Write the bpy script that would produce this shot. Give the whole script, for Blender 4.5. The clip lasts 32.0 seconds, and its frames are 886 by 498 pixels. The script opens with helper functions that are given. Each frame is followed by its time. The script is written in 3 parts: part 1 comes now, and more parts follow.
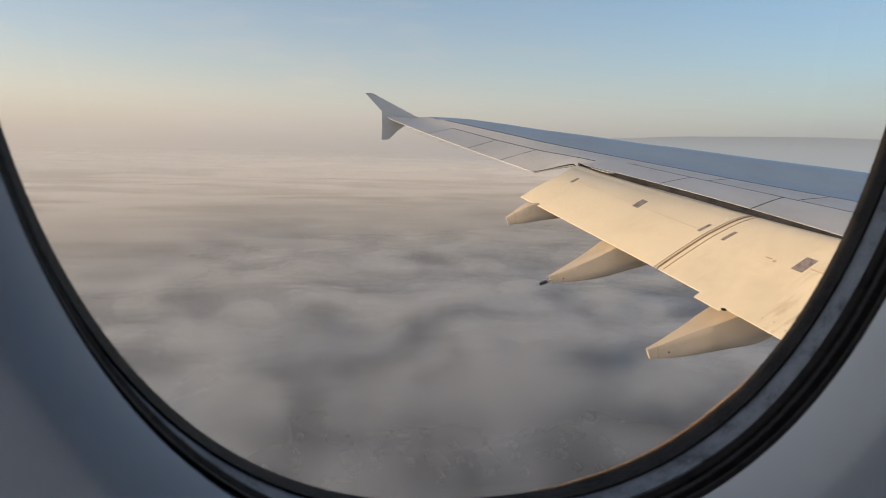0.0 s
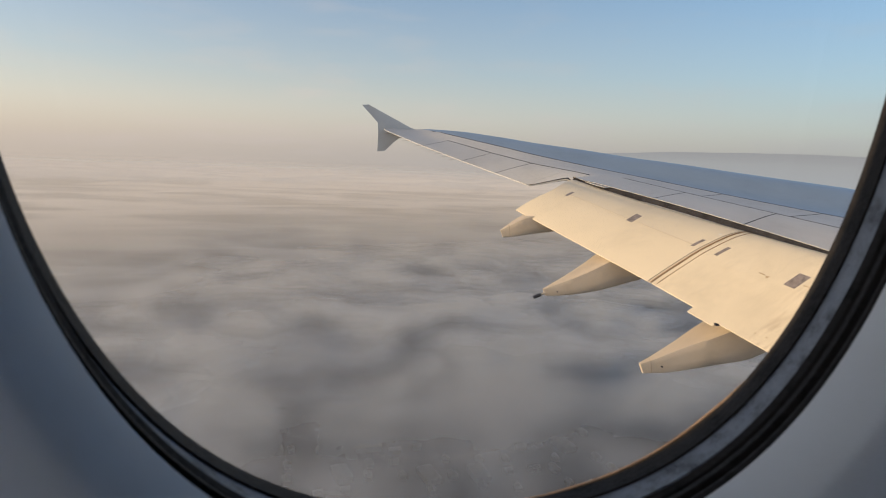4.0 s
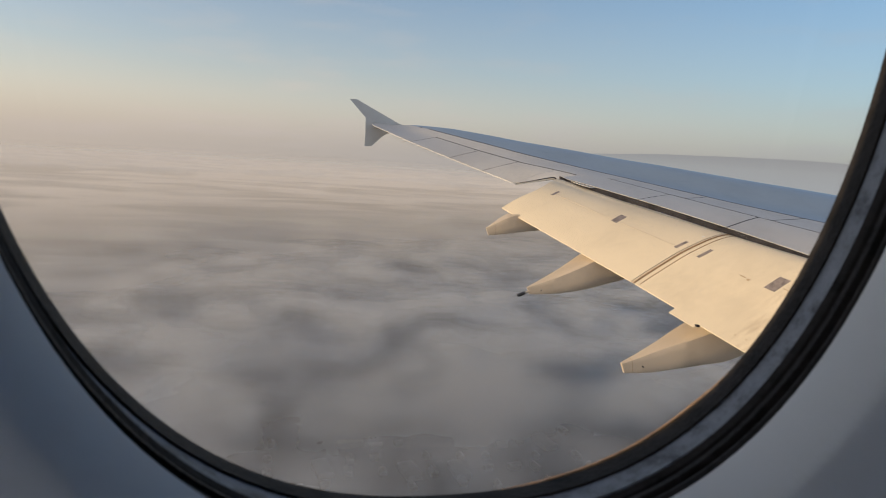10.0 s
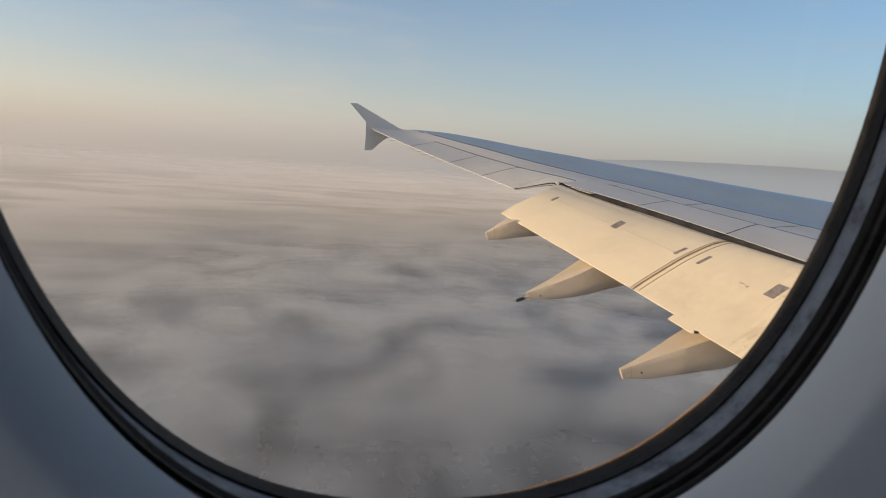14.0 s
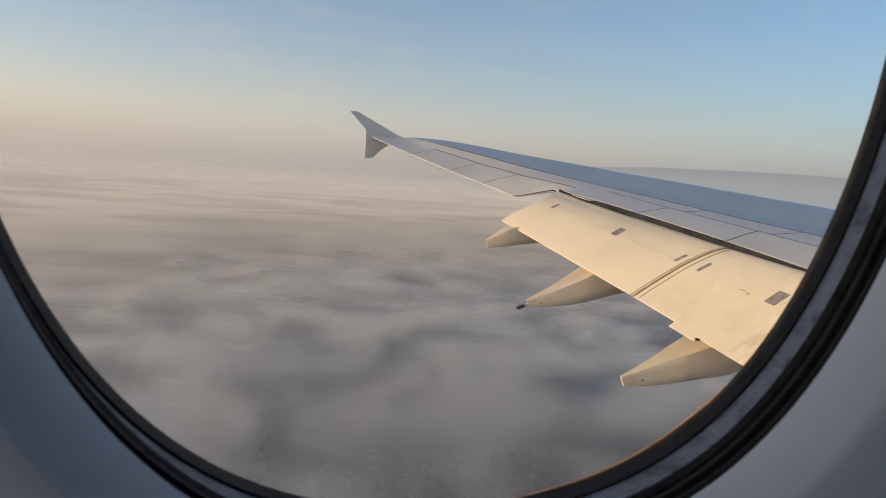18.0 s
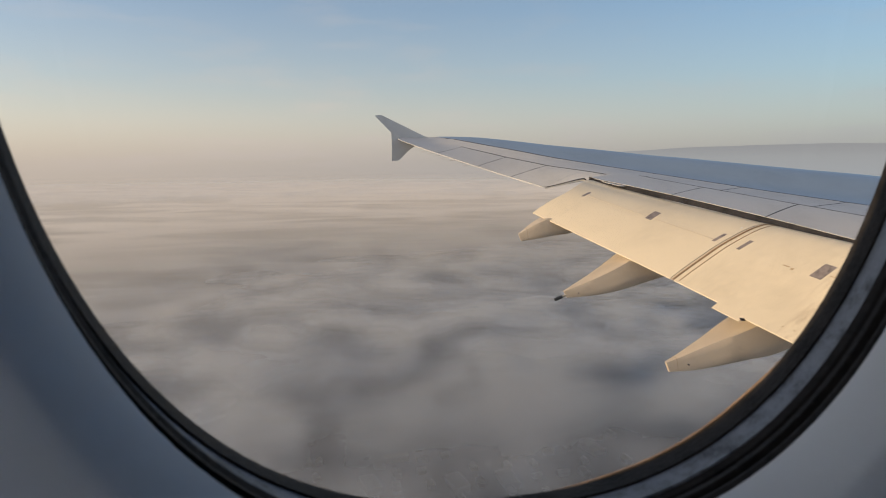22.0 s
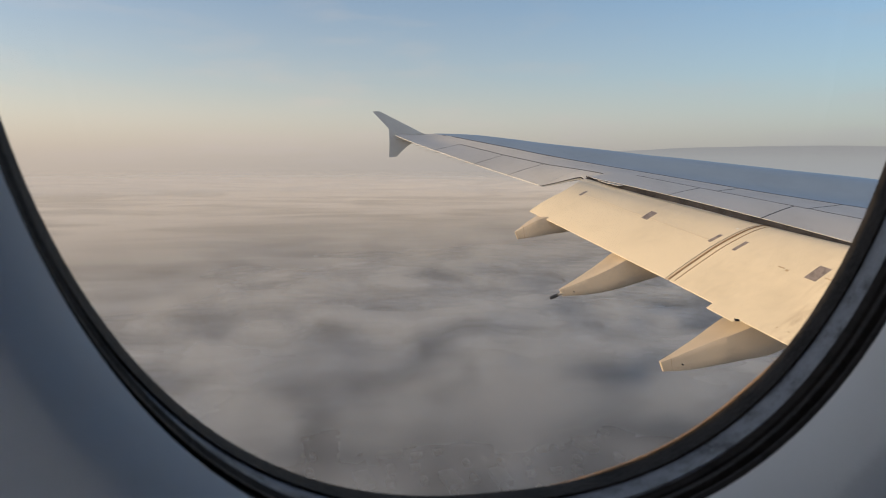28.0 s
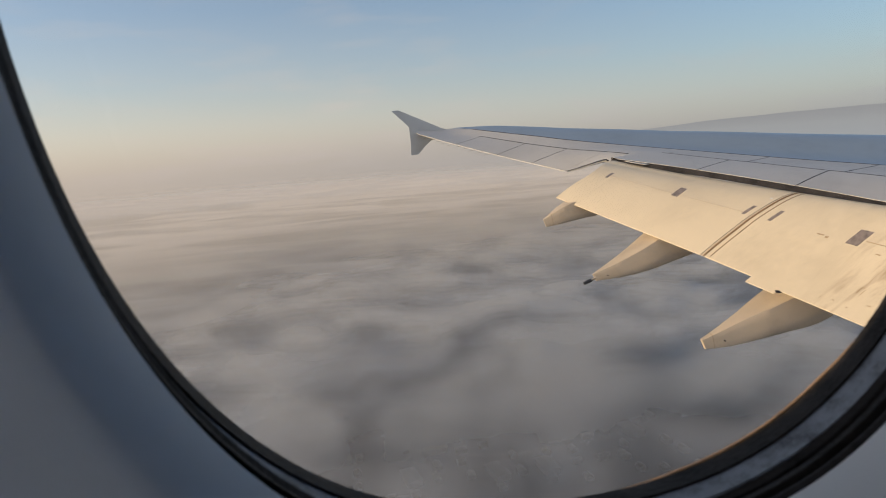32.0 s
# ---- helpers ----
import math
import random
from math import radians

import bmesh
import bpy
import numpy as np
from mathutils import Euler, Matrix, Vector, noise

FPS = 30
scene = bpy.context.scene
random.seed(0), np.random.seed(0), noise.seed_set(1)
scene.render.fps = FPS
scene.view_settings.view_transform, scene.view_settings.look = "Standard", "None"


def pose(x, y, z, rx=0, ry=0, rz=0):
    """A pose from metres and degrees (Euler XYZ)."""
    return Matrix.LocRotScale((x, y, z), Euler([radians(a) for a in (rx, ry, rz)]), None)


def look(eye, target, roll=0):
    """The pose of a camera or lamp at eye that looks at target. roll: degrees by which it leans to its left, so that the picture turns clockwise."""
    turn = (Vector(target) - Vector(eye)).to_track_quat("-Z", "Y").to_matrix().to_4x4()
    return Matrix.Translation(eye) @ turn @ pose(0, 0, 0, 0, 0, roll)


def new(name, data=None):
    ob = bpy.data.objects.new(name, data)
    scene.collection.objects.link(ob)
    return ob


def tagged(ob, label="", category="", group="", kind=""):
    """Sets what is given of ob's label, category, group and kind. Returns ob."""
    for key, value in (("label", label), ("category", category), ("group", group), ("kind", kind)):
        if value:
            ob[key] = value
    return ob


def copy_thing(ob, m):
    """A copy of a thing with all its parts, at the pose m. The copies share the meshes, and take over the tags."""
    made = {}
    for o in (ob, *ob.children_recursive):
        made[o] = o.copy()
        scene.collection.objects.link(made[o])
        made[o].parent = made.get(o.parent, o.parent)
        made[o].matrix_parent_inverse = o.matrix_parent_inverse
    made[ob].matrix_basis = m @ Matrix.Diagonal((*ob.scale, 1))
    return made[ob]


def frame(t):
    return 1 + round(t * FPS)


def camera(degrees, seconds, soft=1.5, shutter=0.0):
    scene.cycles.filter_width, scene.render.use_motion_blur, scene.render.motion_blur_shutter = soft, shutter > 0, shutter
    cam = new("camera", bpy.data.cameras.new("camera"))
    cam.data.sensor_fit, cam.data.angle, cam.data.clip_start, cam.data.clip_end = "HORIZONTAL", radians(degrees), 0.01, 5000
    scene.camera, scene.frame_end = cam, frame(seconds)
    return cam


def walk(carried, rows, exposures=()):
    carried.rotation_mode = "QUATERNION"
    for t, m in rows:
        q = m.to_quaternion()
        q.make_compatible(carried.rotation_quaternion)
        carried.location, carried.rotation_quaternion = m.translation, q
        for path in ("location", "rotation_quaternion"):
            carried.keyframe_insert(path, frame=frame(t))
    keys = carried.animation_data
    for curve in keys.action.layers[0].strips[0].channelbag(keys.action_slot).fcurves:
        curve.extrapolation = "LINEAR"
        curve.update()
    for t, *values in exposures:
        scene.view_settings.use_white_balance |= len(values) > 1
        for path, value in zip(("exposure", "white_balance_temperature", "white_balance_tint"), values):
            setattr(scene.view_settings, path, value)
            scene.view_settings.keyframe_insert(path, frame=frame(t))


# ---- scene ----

# ================= camera and its path =================
cam = camera(69.98, 32.0, soft=1.0)
# the wing is sharp, the window a hand away is not
cam.data.dof.use_dof, cam.data.dof.focus_distance, cam.data.dof.aperture_fstop = True, 22.0, 26.0
# seconds, x, y, z, pitch, roll, yaw
PATH = [
    (0, -0.0014, 0.1594, 0.0064, -9.74, -1.60, -7.50),
    (0.5, -0.0005, 0.1586, 0.0063, -9.49, -1.56, -7.53),
    (1, -0.0002, 0.1581, 0.0066, -9.19, -1.66, -7.59),
    (1.5, -0.0003, 0.1586, 0.0054, -9.04, -1.68, -7.70),
    (2, -0.0012, 0.1570, 0.0072, -8.92, -1.80, -7.74),
    (2.5, -0.0001, 0.1584, 0.0056, -8.96, -1.87, -7.80),
    (3, -0.0001, 0.1591, 0.0051, -8.85, -1.87, -7.77),
    (3.5, -0.0005, 0.1582, 0.0049, -9.07, -2.05, -7.79),
    (4, -0.0000, 0.1589, 0.0044, -8.64, -2.36, -7.89),
    (4.5, 0.0009, 0.1598, 0.0022, -7.92, -3.17, -8.23),
    (6.5, 0.0002, 0.1635, -0.0019, -8.61, -2.58, -8.11),
    (7, 0.0004, 0.1623, 0.0005, -9.36, -2.66, -8.24),
    (7.5, 0.0012, 0.1593, 0.0009, -10.98, -3.38, -8.28),
    (8, 0.0010, 0.1598, 0.0003, -11.01, -3.53, -8.59),
    (8.5, 0.0010, 0.1608, 0.0005, -10.34, -3.62, -8.82),
    (9, 0.0006, 0.1601, 0.0011, -9.57, -3.73, -8.96),
    (9.5, 0.0011, 0.1613, 0.0011, -9.21, -3.79, -8.98),
    (10, 0.0012, 0.1622, -0.0002, -8.87, -3.73, -9.03),
    (10.5, 0.0013, 0.1616, -0.0005, -9.15, -3.88, -8.96),
    (11, 0.0012, 0.1615, 0.0002, -9.31, -3.86, -8.95),
    (11.5, 0.0013, 0.1611, -0.0004, -9.12, -3.92, -9.00),
    (12, 0.0014, 0.1608, 0.0007, -9.47, -4.09, -9.03),
    (12.5, 0.0013, 0.1605, 0.0011, -9.51, -4.08, -9.03),
    (13, 0.0014, 0.1608, 0.0013, -8.93, -4.15, -9.01),
    (13.5, 0.0013, 0.1610, 0.0008, -8.69, -4.09, -9.06),
    (14, 0.0014, 0.1613, 0.0000, -8.45, -4.14, -9.03),
    (14.5, 0.0014, 0.1613, 0.0002, -8.94, -4.07, -9.04),
    (16.5, 0.0014, 0.1615, -0.0004, -8.68, -4.19, -9.01),
    (17, 0.0014, 0.1619, -0.0008, -8.43, -4.13, -9.00),
    (17.5, 0.0014, 0.1623, -0.0014, -8.17, -3.99, -9.01),
    (18, 0.0015, 0.1626, -0.0017, -7.77, -4.03, -9.02),
    (18.5, 0.0016, 0.1629, -0.0025, -7.73, -4.00, -9.02),
    (19, 0.0015, 0.1627, -0.0028, -7.79, -3.86, -9.01),
    (19.5, -0.0004, 0.1635, -0.0011, -8.17, -1.46, -8.41),
    (20, -0.0004, 0.1639, -0.0010, -7.46, -0.52, -7.39),
    (20.5, -0.0005, 0.1637, -0.0029, -8.43, 1.52, -6.53),
    (21, -0.0001, 0.1618, -0.0023, -9.21, -0.01, -6.24),
    (21.5, 0.0004, 0.1625, -0.0025, -8.56, -0.49, -6.72),
    (22, 0.0005, 0.1627, -0.0029, -8.04, 0.40, -6.61),
    (22.5, 0.0019, 0.1621, -0.0043, -7.11, -0.59, -6.44),
    (23, 0.0013, 0.1583, 0.0003, -7.61, -0.34, -6.79),
    (23.5, 0.0017, 0.1625, -0.0037, -7.53, -0.45, -6.81),
    (24, 0.0014, 0.1623, -0.0037, -7.59, -0.38, -6.83),
    (24.5, 0.0011, 0.1623, -0.0034, -7.73, -0.26, -6.80),
    (25, 0.0010, 0.1616, -0.0029, -8.10, -0.12, -6.63),
    (25.5, 0.0011, 0.1616, -0.0028, -8.12, -0.34, -6.66),
    (27.5, 0.0002, 0.1631, -0.0041, -8.02, -0.66, -6.95),
    (28, -0.0003, 0.1633, -0.0041, -8.30, -0.37, -6.84),
    (28.5, -0.0004, 0.1632, -0.0041, -8.31, -0.33, -6.73),
    (29, -0.0005, 0.1639, -0.0025, -7.78, -1.10, -6.78),
    (29.5, -0.0015, 0.1612, -0.0005, -9.02, -1.50, -7.70),
    (30, -0.0049, 0.1659, -0.0013, -9.21, 0.43, -7.48),
    (30.5, -0.0057, 0.1657, -0.0005, -8.70, 1.71, -6.57),
    (31, -0.0061, 0.1635, 0.0017, -9.00, 2.79, -5.80),
    (31.5, -0.0060, 0.1631, 0.0037, -9.04, 3.56, -5.22),
    (32, -0.0070, 0.1692, -0.0006, -8.72, 4.43, -4.88),
]
walk(cam, [(t, pose(x, y, z, 90 + p, r, w)) for t, x, y, z, p, r, w in PATH], [(0, 0.06), (4.5, 0.09), (6.5, 0.0), (27.5, 0.0), (32, -0.04)])

# ================= world, sun, exposure =================
SUN_AZ, SUN_EL = -92.6, 6.0      # degrees from +y towards +x, above the horizon
scene.view_settings.use_white_balance = True
scene.view_settings.white_balance_temperature = 5840
world = bpy.data.worlds.new("sky")
scene.world = world
world.use_nodes = True
wn, wl = world.node_tree.nodes, world.node_tree.links
wn.clear()
w_out = wn.new("ShaderNodeOutputWorld")
w_bg = wn.new("ShaderNodeBackground")
w_sky = wn.new("ShaderNodeTexSky")
w_sky.sky_type, w_sky.sun_disc = "NISHITA", False
w_sky.sun_elevation, w_sky.sun_rotation = radians(SUN_EL), radians(SUN_AZ)
w_sky.altitude, w_sky.air_density, w_sky.dust_density, w_sky.ozone_density = 300, 1.0, 0.6, 2.5
w_bg.inputs["Strength"].default_value = 1.0


def w_math(op, a, b=None, c=None):
    nd = wn.new("ShaderNodeMath")
    nd.operation = op
    for i, v in enumerate((a, b, c)):
        if v is None:
            continue
        if isinstance(v, (int, float)):
            nd.inputs[i].default_value = v
        else:
            wl.new(v, nd.inputs[i])
    return nd.outputs[0]


def w_mix(fac, a, b):
    nd = wn.new("ShaderNodeMix")
    nd.data_type = "RGBA"
    wl.new(fac, nd.inputs[0])
    for sock, v in ((nd.inputs[6], a), (nd.inputs[7], b)):
        if isinstance(v, tuple):
            sock.default_value = (*v, 1)
        else:
            wl.new(v, sock)
    return nd.outputs[2]


w_tc = wn.new("ShaderNodeTexCoord")
w_sep = wn.new("ShaderNodeSeparateXYZ")
wl.new(w_tc.outputs["Generated"], w_sep.inputs[0])
w_up = wn.new("ShaderNodeValToRGB")       # share of haze by height above the horizon
wl.new(w_math("MULTIPLY_ADD", w_sep.outputs[2], 1.0, 0.1), w_up.inputs[0])
els = w_up.color_ramp.elements
els[0].position, els[0].color = 0.09, (0.97, 0.97, 0.97, 1)
els[1].position, els[1].color = 0.85, (0.45, 0.45, 0.45, 1)
for p, v in ((0.15, 0.76), (0.22, 0.46), (0.32, 0.26), (0.45, 0.32)):
    q = els.new(p)
    q.color = (v, v, v, 1)
w_side = w_math("MULTIPLY_ADD", w_math("ADD", w_math("MULTIPLY", w_sep.outputs[0], -0.75), w_math("MULTIPLY", w_sep.outputs[1], 0.25)), 0.9, 0.42)
w_clamp = wn.new("ShaderNodeClamp")
wl.new(w_side, w_clamp.inputs[0])
haze_tint = w_mix(w_clamp.outputs[0], (0.445, 0.435, 0.415), (0.84, 0.66, 0.50))
w_low = wn.new("ShaderNodeMapRange")      # the haze is thickest, and dims its own light, right at the horizon
w_low.interpolation_type = "SMOOTHSTEP"
w_low.inputs[1].default_value, w_low.inputs[2].default_value, w_low.inputs[3].default_value, w_low.inputs[4].default_value = -0.03, 0.07, 0.72, 1.0
wl.new(w_sep.outputs[2], w_low.inputs[0])
w_dim = wn.new("ShaderNodeVectorMath")
w_dim.operation = "SCALE"
wl.new(haze_tint, w_dim.inputs[0])
wl.new(w_low.outputs[0], w_dim.inputs[3])
haze_tint = w_dim.outputs[0]
w_scale = wn.new("ShaderNodeVectorMath")
w_scale.operation = "SCALE"
wl.new(w_sky.outputs[0], w_scale.inputs[0])
w_scale.inputs[3].default_value = 0.23
# faint wisps of high cloud
w_wmap = wn.new("ShaderNodeMapping")
w_wmap.inputs["Scale"].default_value = (5, 5, 26)
w_wmap.inputs["Rotation"].default_value = (0, 0.12, 0)
wl.new(w_tc.outputs["Generated"], w_wmap.inputs[0])
w_wisp = wn.new("ShaderNodeTexNoise")
w_wisp.inputs["Scale"].default_value, w_wisp.inputs["Detail"].default_value = 1.3, 5
wl.new(w_wmap.outputs[0], w_wisp.inputs["Vector"])
w_share = w_math("MULTIPLY_ADD", w_math("MAXIMUM", w_math("SUBTRACT", w_wisp.outputs["Fac"], 0.52), 0.0), 0.55, w_up.outputs[0])
wl.new(w_mix(w_math("MINIMUM", w_share, 1.0), w_scale.outputs[0], haze_tint), w_bg.inputs[0])
wl.new(w_bg.outputs[0], w_out.inputs[0])

sun_data = bpy.data.lights.new("sun", "SUN")
sun_data.energy, sun_data.angle, sun_data.color = 4.8, radians(0.6), (1.0, 0.68, 0.34)
sun = new("sun", sun_data)
a, e = radians(SUN_AZ), radians(SUN_EL)
sun.matrix_world = look((0, 0, 0), (-math.sin(a) * math.cos(e), -math.cos(a) * math.cos(e), -math.sin(e)))


# ================= materials =================
def material(name):
    m = bpy.data.materials.new(name)
    m.use_nodes = True
    n, l = m.node_tree.nodes, m.node_tree.links
    return m, n, l, n["Principled BSDF"]


def noise_node(n, l, scale, detail=4.0, rough=0.55, warp=0.0, stretch=None):
    tc = n.new("ShaderNodeTexCoord")
    out = tc.outputs["Object"]
    if stretch:
        mp = n.new("ShaderNodeMapping")
        mp.inputs["Scale"].default_value = stretch
        l.new(out, mp.inputs[0])
        out = mp.outputs[0]
    t = n.new("ShaderNodeTexNoise")
    t.inputs["Scale"].default_value = scale
    t.inputs["Detail"].default_value = detail
    t.inputs["Roughness"].default_value = rough
    t.inputs["Distortion"].default_value = warp
    l.new(out, t.inputs["Vector"])
    return t.outputs["Fac"]


def ramp(n, l, fac, stops):
    r = n.new("ShaderNodeValToRGB")
    els = r.color_ramp.elements
    els[0].position, els[0].color = stops[0][0], (*stops[0][1], 1)
    els[1].position, els[1].color = stops[-1][0], (*stops[-1][1], 1)
    for p, c in stops[1:-1]:
        q = els.new(p)
        q.color = (*c, 1)
    l.new(fac, r.inputs[0])
    return r.outputs[0]


def bump(n, l, bsdf, fac, strength, distance):
    b = n.new("ShaderNodeBump")
    b.inputs["Strength"].default_value, b.inputs["Distance"].default_value = strength, distance
    l.new(fac, b.inputs["Height"])
    l.new(b.outputs[0], bsdf.inputs["Normal"])


def paint(name, base, rough, scale=1.2, spread=0.06, stretch=(1, 1, 1), metal=0.0, bump_s=0.05, spec=0.5, coat=0.0):
    """Aircraft paint: base colour with soft stains at two scales."""
    m, n, l, b = material(name)
    f1 = noise_node(n, l, scale, 5, 0.6, stretch=stretch)
    f2 = noise_node(n, l, scale * 9, 3, 0.5, stretch=stretch)
    mix = n.new("ShaderNodeMath")
    mix.operation = "MULTIPLY_ADD"
    l.new(f2, mix.inputs[0])
    mix.inputs[1].default_value = 0.35
    l.new(f1, mix.inputs[2])
    lo = tuple(c * (1 - spread * 2.2) for c in base)
    hi = tuple(min(1, c * (1 + spread)) for c in base)
    l.new(ramp(n, l, mix.outputs[0], [(0.45, lo), (0.68, base), (0.95, hi)]), b.inputs["Base Color"])
    b.inputs["Roughness"].default_value = rough
    b.inputs["Metallic"].default_value = metal
    b.inputs["Coat Weight"].default_value = coat
    b.inputs["Specular IOR Level"].default_value = spec
    bump(n, l, b, f2, bump_s, 0.02)
    return m


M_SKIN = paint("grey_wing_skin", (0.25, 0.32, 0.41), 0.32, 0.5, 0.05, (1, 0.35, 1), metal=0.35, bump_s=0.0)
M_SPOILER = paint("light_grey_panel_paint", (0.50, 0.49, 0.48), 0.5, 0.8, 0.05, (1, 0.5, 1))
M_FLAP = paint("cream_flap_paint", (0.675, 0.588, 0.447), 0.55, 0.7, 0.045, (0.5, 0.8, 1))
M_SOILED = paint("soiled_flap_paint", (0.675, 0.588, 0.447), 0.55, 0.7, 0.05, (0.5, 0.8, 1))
M_FAIRING = paint("fairing_paint", (0.54, 0.45, 0.345), 0.5, 1.4, 0.08)
M_PATCH = paint("worn_metal_patch", (0.24, 0.205, 0.195), 0.5, 9.0, 0.3)
M_DARK = paint("dark_cavity", (0.05, 0.05, 0.055), 0.8, 3.0, 0.2, spec=0.1)
M_SEALANT = paint("brown_sealant", (0.22, 0.14, 0.065), 0.7, 4.0, 0.2)
# near-black for the painted gap strips, a bracket and drain holes
M_COVE = paint("gap_and_fitting_black", (0.036, 0.036, 0.043), 0.9, 2.0, 0.35, spec=0.0)
M_SCUFF = paint("scuffed_paint", (0.42, 0.32, 0.20), 0.7, 9.0, 0.3)
M_FENCE = paint("fence_paint", (0.56, 0.56, 0.56), 0.4, 0.8, 0.06)
M_NOZZLE = paint("black_nozzle", (0.03, 0.03, 0.035), 0.5, 5.0, 0.3)
M_EDGE = paint("bright_edge", (0.75, 0.74, 0.72), 0.35, 2.0, 0.05)
M_PANEL = paint("cabin_plastic", (0.62, 0.64, 0.66), 0.6, 14.0, 0.02, bump_s=0.02)
M_RUBBER = paint("black_rubber", (0.016, 0.014, 0.0135), 0.7, 60.0, 0.4, bump_s=0.15, spec=0.2)
M_SPACER = paint("grey_spacer", (0.17, 0.185, 0.215), 0.55, 110.0, 0.35, bump_s=0.15, spec=0.3)
# the low sun's orange is put into the frame's base colour
M_FRAME = paint("sun_orange_frame", (0.25, 0.165, 0.10), 0.5, 40.0, 0.2, bump_s=0.2)
M_NAVY = paint("navy_bounce_lining", (0.05, 0.065, 0.10), 0.8, 6.0, 0.1)
M_SHELL = paint("blue_bounce_lining", (0.07, 0.16, 0.34), 0.7, 3.0, 0.04)

# brown exhaust stains run along the chord of the inner flap, towards its root
n, l = M_SOILED.node_tree.nodes, M_SOILED.node_tree.links
b = n["Principled BSDF"]
clean = b.inputs["Base Color"].links[0].from_socket
streak = noise_node(n, l, 2.2, 5, 0.65, 0.4, stretch=(0.35, 2.4, 0.35))
tc = n.new("ShaderNodeTexCoord")
sp = n.new("ShaderNodeSeparateXYZ")
l.new(tc.outputs["Object"], sp.inputs[0])
rs, rr = n.new("ShaderNodeMapRange"), n.new("ShaderNodeMapRange")
for nd, src, v in ((rs, streak, (0.46, 0.70, 0.0, 0.62)), (rr, sp.outputs[1], (13.0, 14.0, 1.0, 0.06))):
    nd.interpolation_type = "SMOOTHSTEP"
    l.new(src, nd.inputs[0])
    for i, q in enumerate(v):
        nd.inputs[1 + i].default_value = q
share = n.new("ShaderNodeMath")
share.operation = "MULTIPLY"
l.new(rs.outputs[0], share.inputs[0])
l.new(rr.outputs[0], share.inputs[1])
mx = n.new("ShaderNodeMix")
mx.data_type = "RGBA"
l.new(share.outputs[0], mx.inputs[0])
l.new(clean, mx.inputs[6])
mx.inputs[7].default_value = (0.26, 0.16, 0.085, 1)
l.new(mx.outputs[2], b.inputs["Base Color"])

# thin window glass: clear, with its gloss
M_GLASS, n, l, b = material("window_glass")
n.remove(b)
tr = n.new("ShaderNodeBsdfTransparent")
tr.inputs[0].default_value = (0.97, 0.98, 0.98, 1)
gl = n.new("ShaderNodeBsdfGlossy")
gl.inputs["Roughness"].default_value = 0.02
fr = n.new("ShaderNodeFresnel")
fr.inputs[0].default_value = 1.3
mx = n.new("ShaderNodeMixShader")
l.new(fr.outputs[0], mx.inputs[0])
l.new(tr.outputs[0], mx.inputs[1])
l.new(gl.outputs[0], mx.inputs[2])
l.new(mx.outputs[0], n["Material Output"].inputs[0])


def vapour(name, colour, alpha_of, through_share=0.35, side=0.15, follow=0.0):
    """White water droplets: diffuse and translucent, thinning where alpha_of says.
    side: how far the shading normal is leaned to the low sun, to light flat sheets like a cloud's sides; follow: how
    closely the light follows its relief."""
    m, n, l, b = material(name)
    n.remove(b)
    lean = n.new("ShaderNodeCombineXYZ")
    lean.inputs[0].default_value, lean.inputs[2].default_value = -side, math.sqrt(1 - side * side)
    facing = lean.outputs[0]
    if follow:
        geo = n.new("ShaderNodeNewGeometry")
        mix = n.new("ShaderNodeMix")
        mix.data_type = "VECTOR"
        mix.inputs[0].default_value = follow
        l.new(facing, mix.inputs[4])
        l.new(geo.outputs["Normal"], mix.inputs[5])
        unit = n.new("ShaderNodeVectorMath")
        unit.operation = "NORMALIZE"
        l.new(mix.outputs[1], unit.inputs[0])
        facing = unit.outputs[0]
    d = n.new("ShaderNodeBsdfDiffuse")
    d.inputs[0].default_value = (*colour, 1)
    t = n.new("ShaderNodeBsdfTranslucent")
    t.inputs[0].default_value = (*colour, 1)
    l.new(facing, d.inputs["Normal"])
    l.new(facing, t.inputs["Normal"])
    dm = n.new("ShaderNodeMixShader")
    dm.inputs[0].default_value = through_share
    l.new(d.outputs[0], dm.inputs[1])
    l.new(t.outputs[0], dm.inputs[2])
    tp = n.new("ShaderNodeBsdfTransparent")
    am = n.new("ShaderNodeMixShader")
    l.new(alpha_of(n, l), am.inputs[0])
    l.new(tp.outputs[0], am.inputs[1])
    l.new(dm.outputs[0], am.inputs[2])
    l.new(am.outputs[0], n["Material Output"].inputs[0])
    return m


def map_range(n, l, value, a, b, c, d):
    r = n.new("ShaderNodeMapRange")
    r.interpolation_type = "SMOOTHSTEP"
    for i, v in enumerate((a, b, c, d)):
        r.inputs[1 + i].default_value = v
    l.new(value, r.inputs[0])
    return r.outputs[0]


def radial(n, l, centre, a, b, c, d):
    """A share by the distance on the plan from centre."""
    tc = n.new("ShaderNodeTexCoord")
    flat = n.new("ShaderNodeVectorMath")
    flat.operation = "MULTIPLY"
    flat.inputs[1].default_value = (1, 1, 0)
    l.new(tc.outputs["Object"], flat.inputs[0])
    dist = n.new("ShaderNodeVectorMath")
    dist.operation = "DISTANCE"
    dist.inputs[1].default_value = (*centre, 0)
    l.new(flat.outputs[0], dist.inputs[0])
    return map_range(n, l, dist.outputs["Value"], a, b, c, d)


def times(n, l, a, b):
    m = n.new("ShaderNodeMath")
    m.operation = "MULTIPLY"
    l.new(a, m.inputs[0])
    l.new(b, m.inputs[1])
    return m.outputs[0]


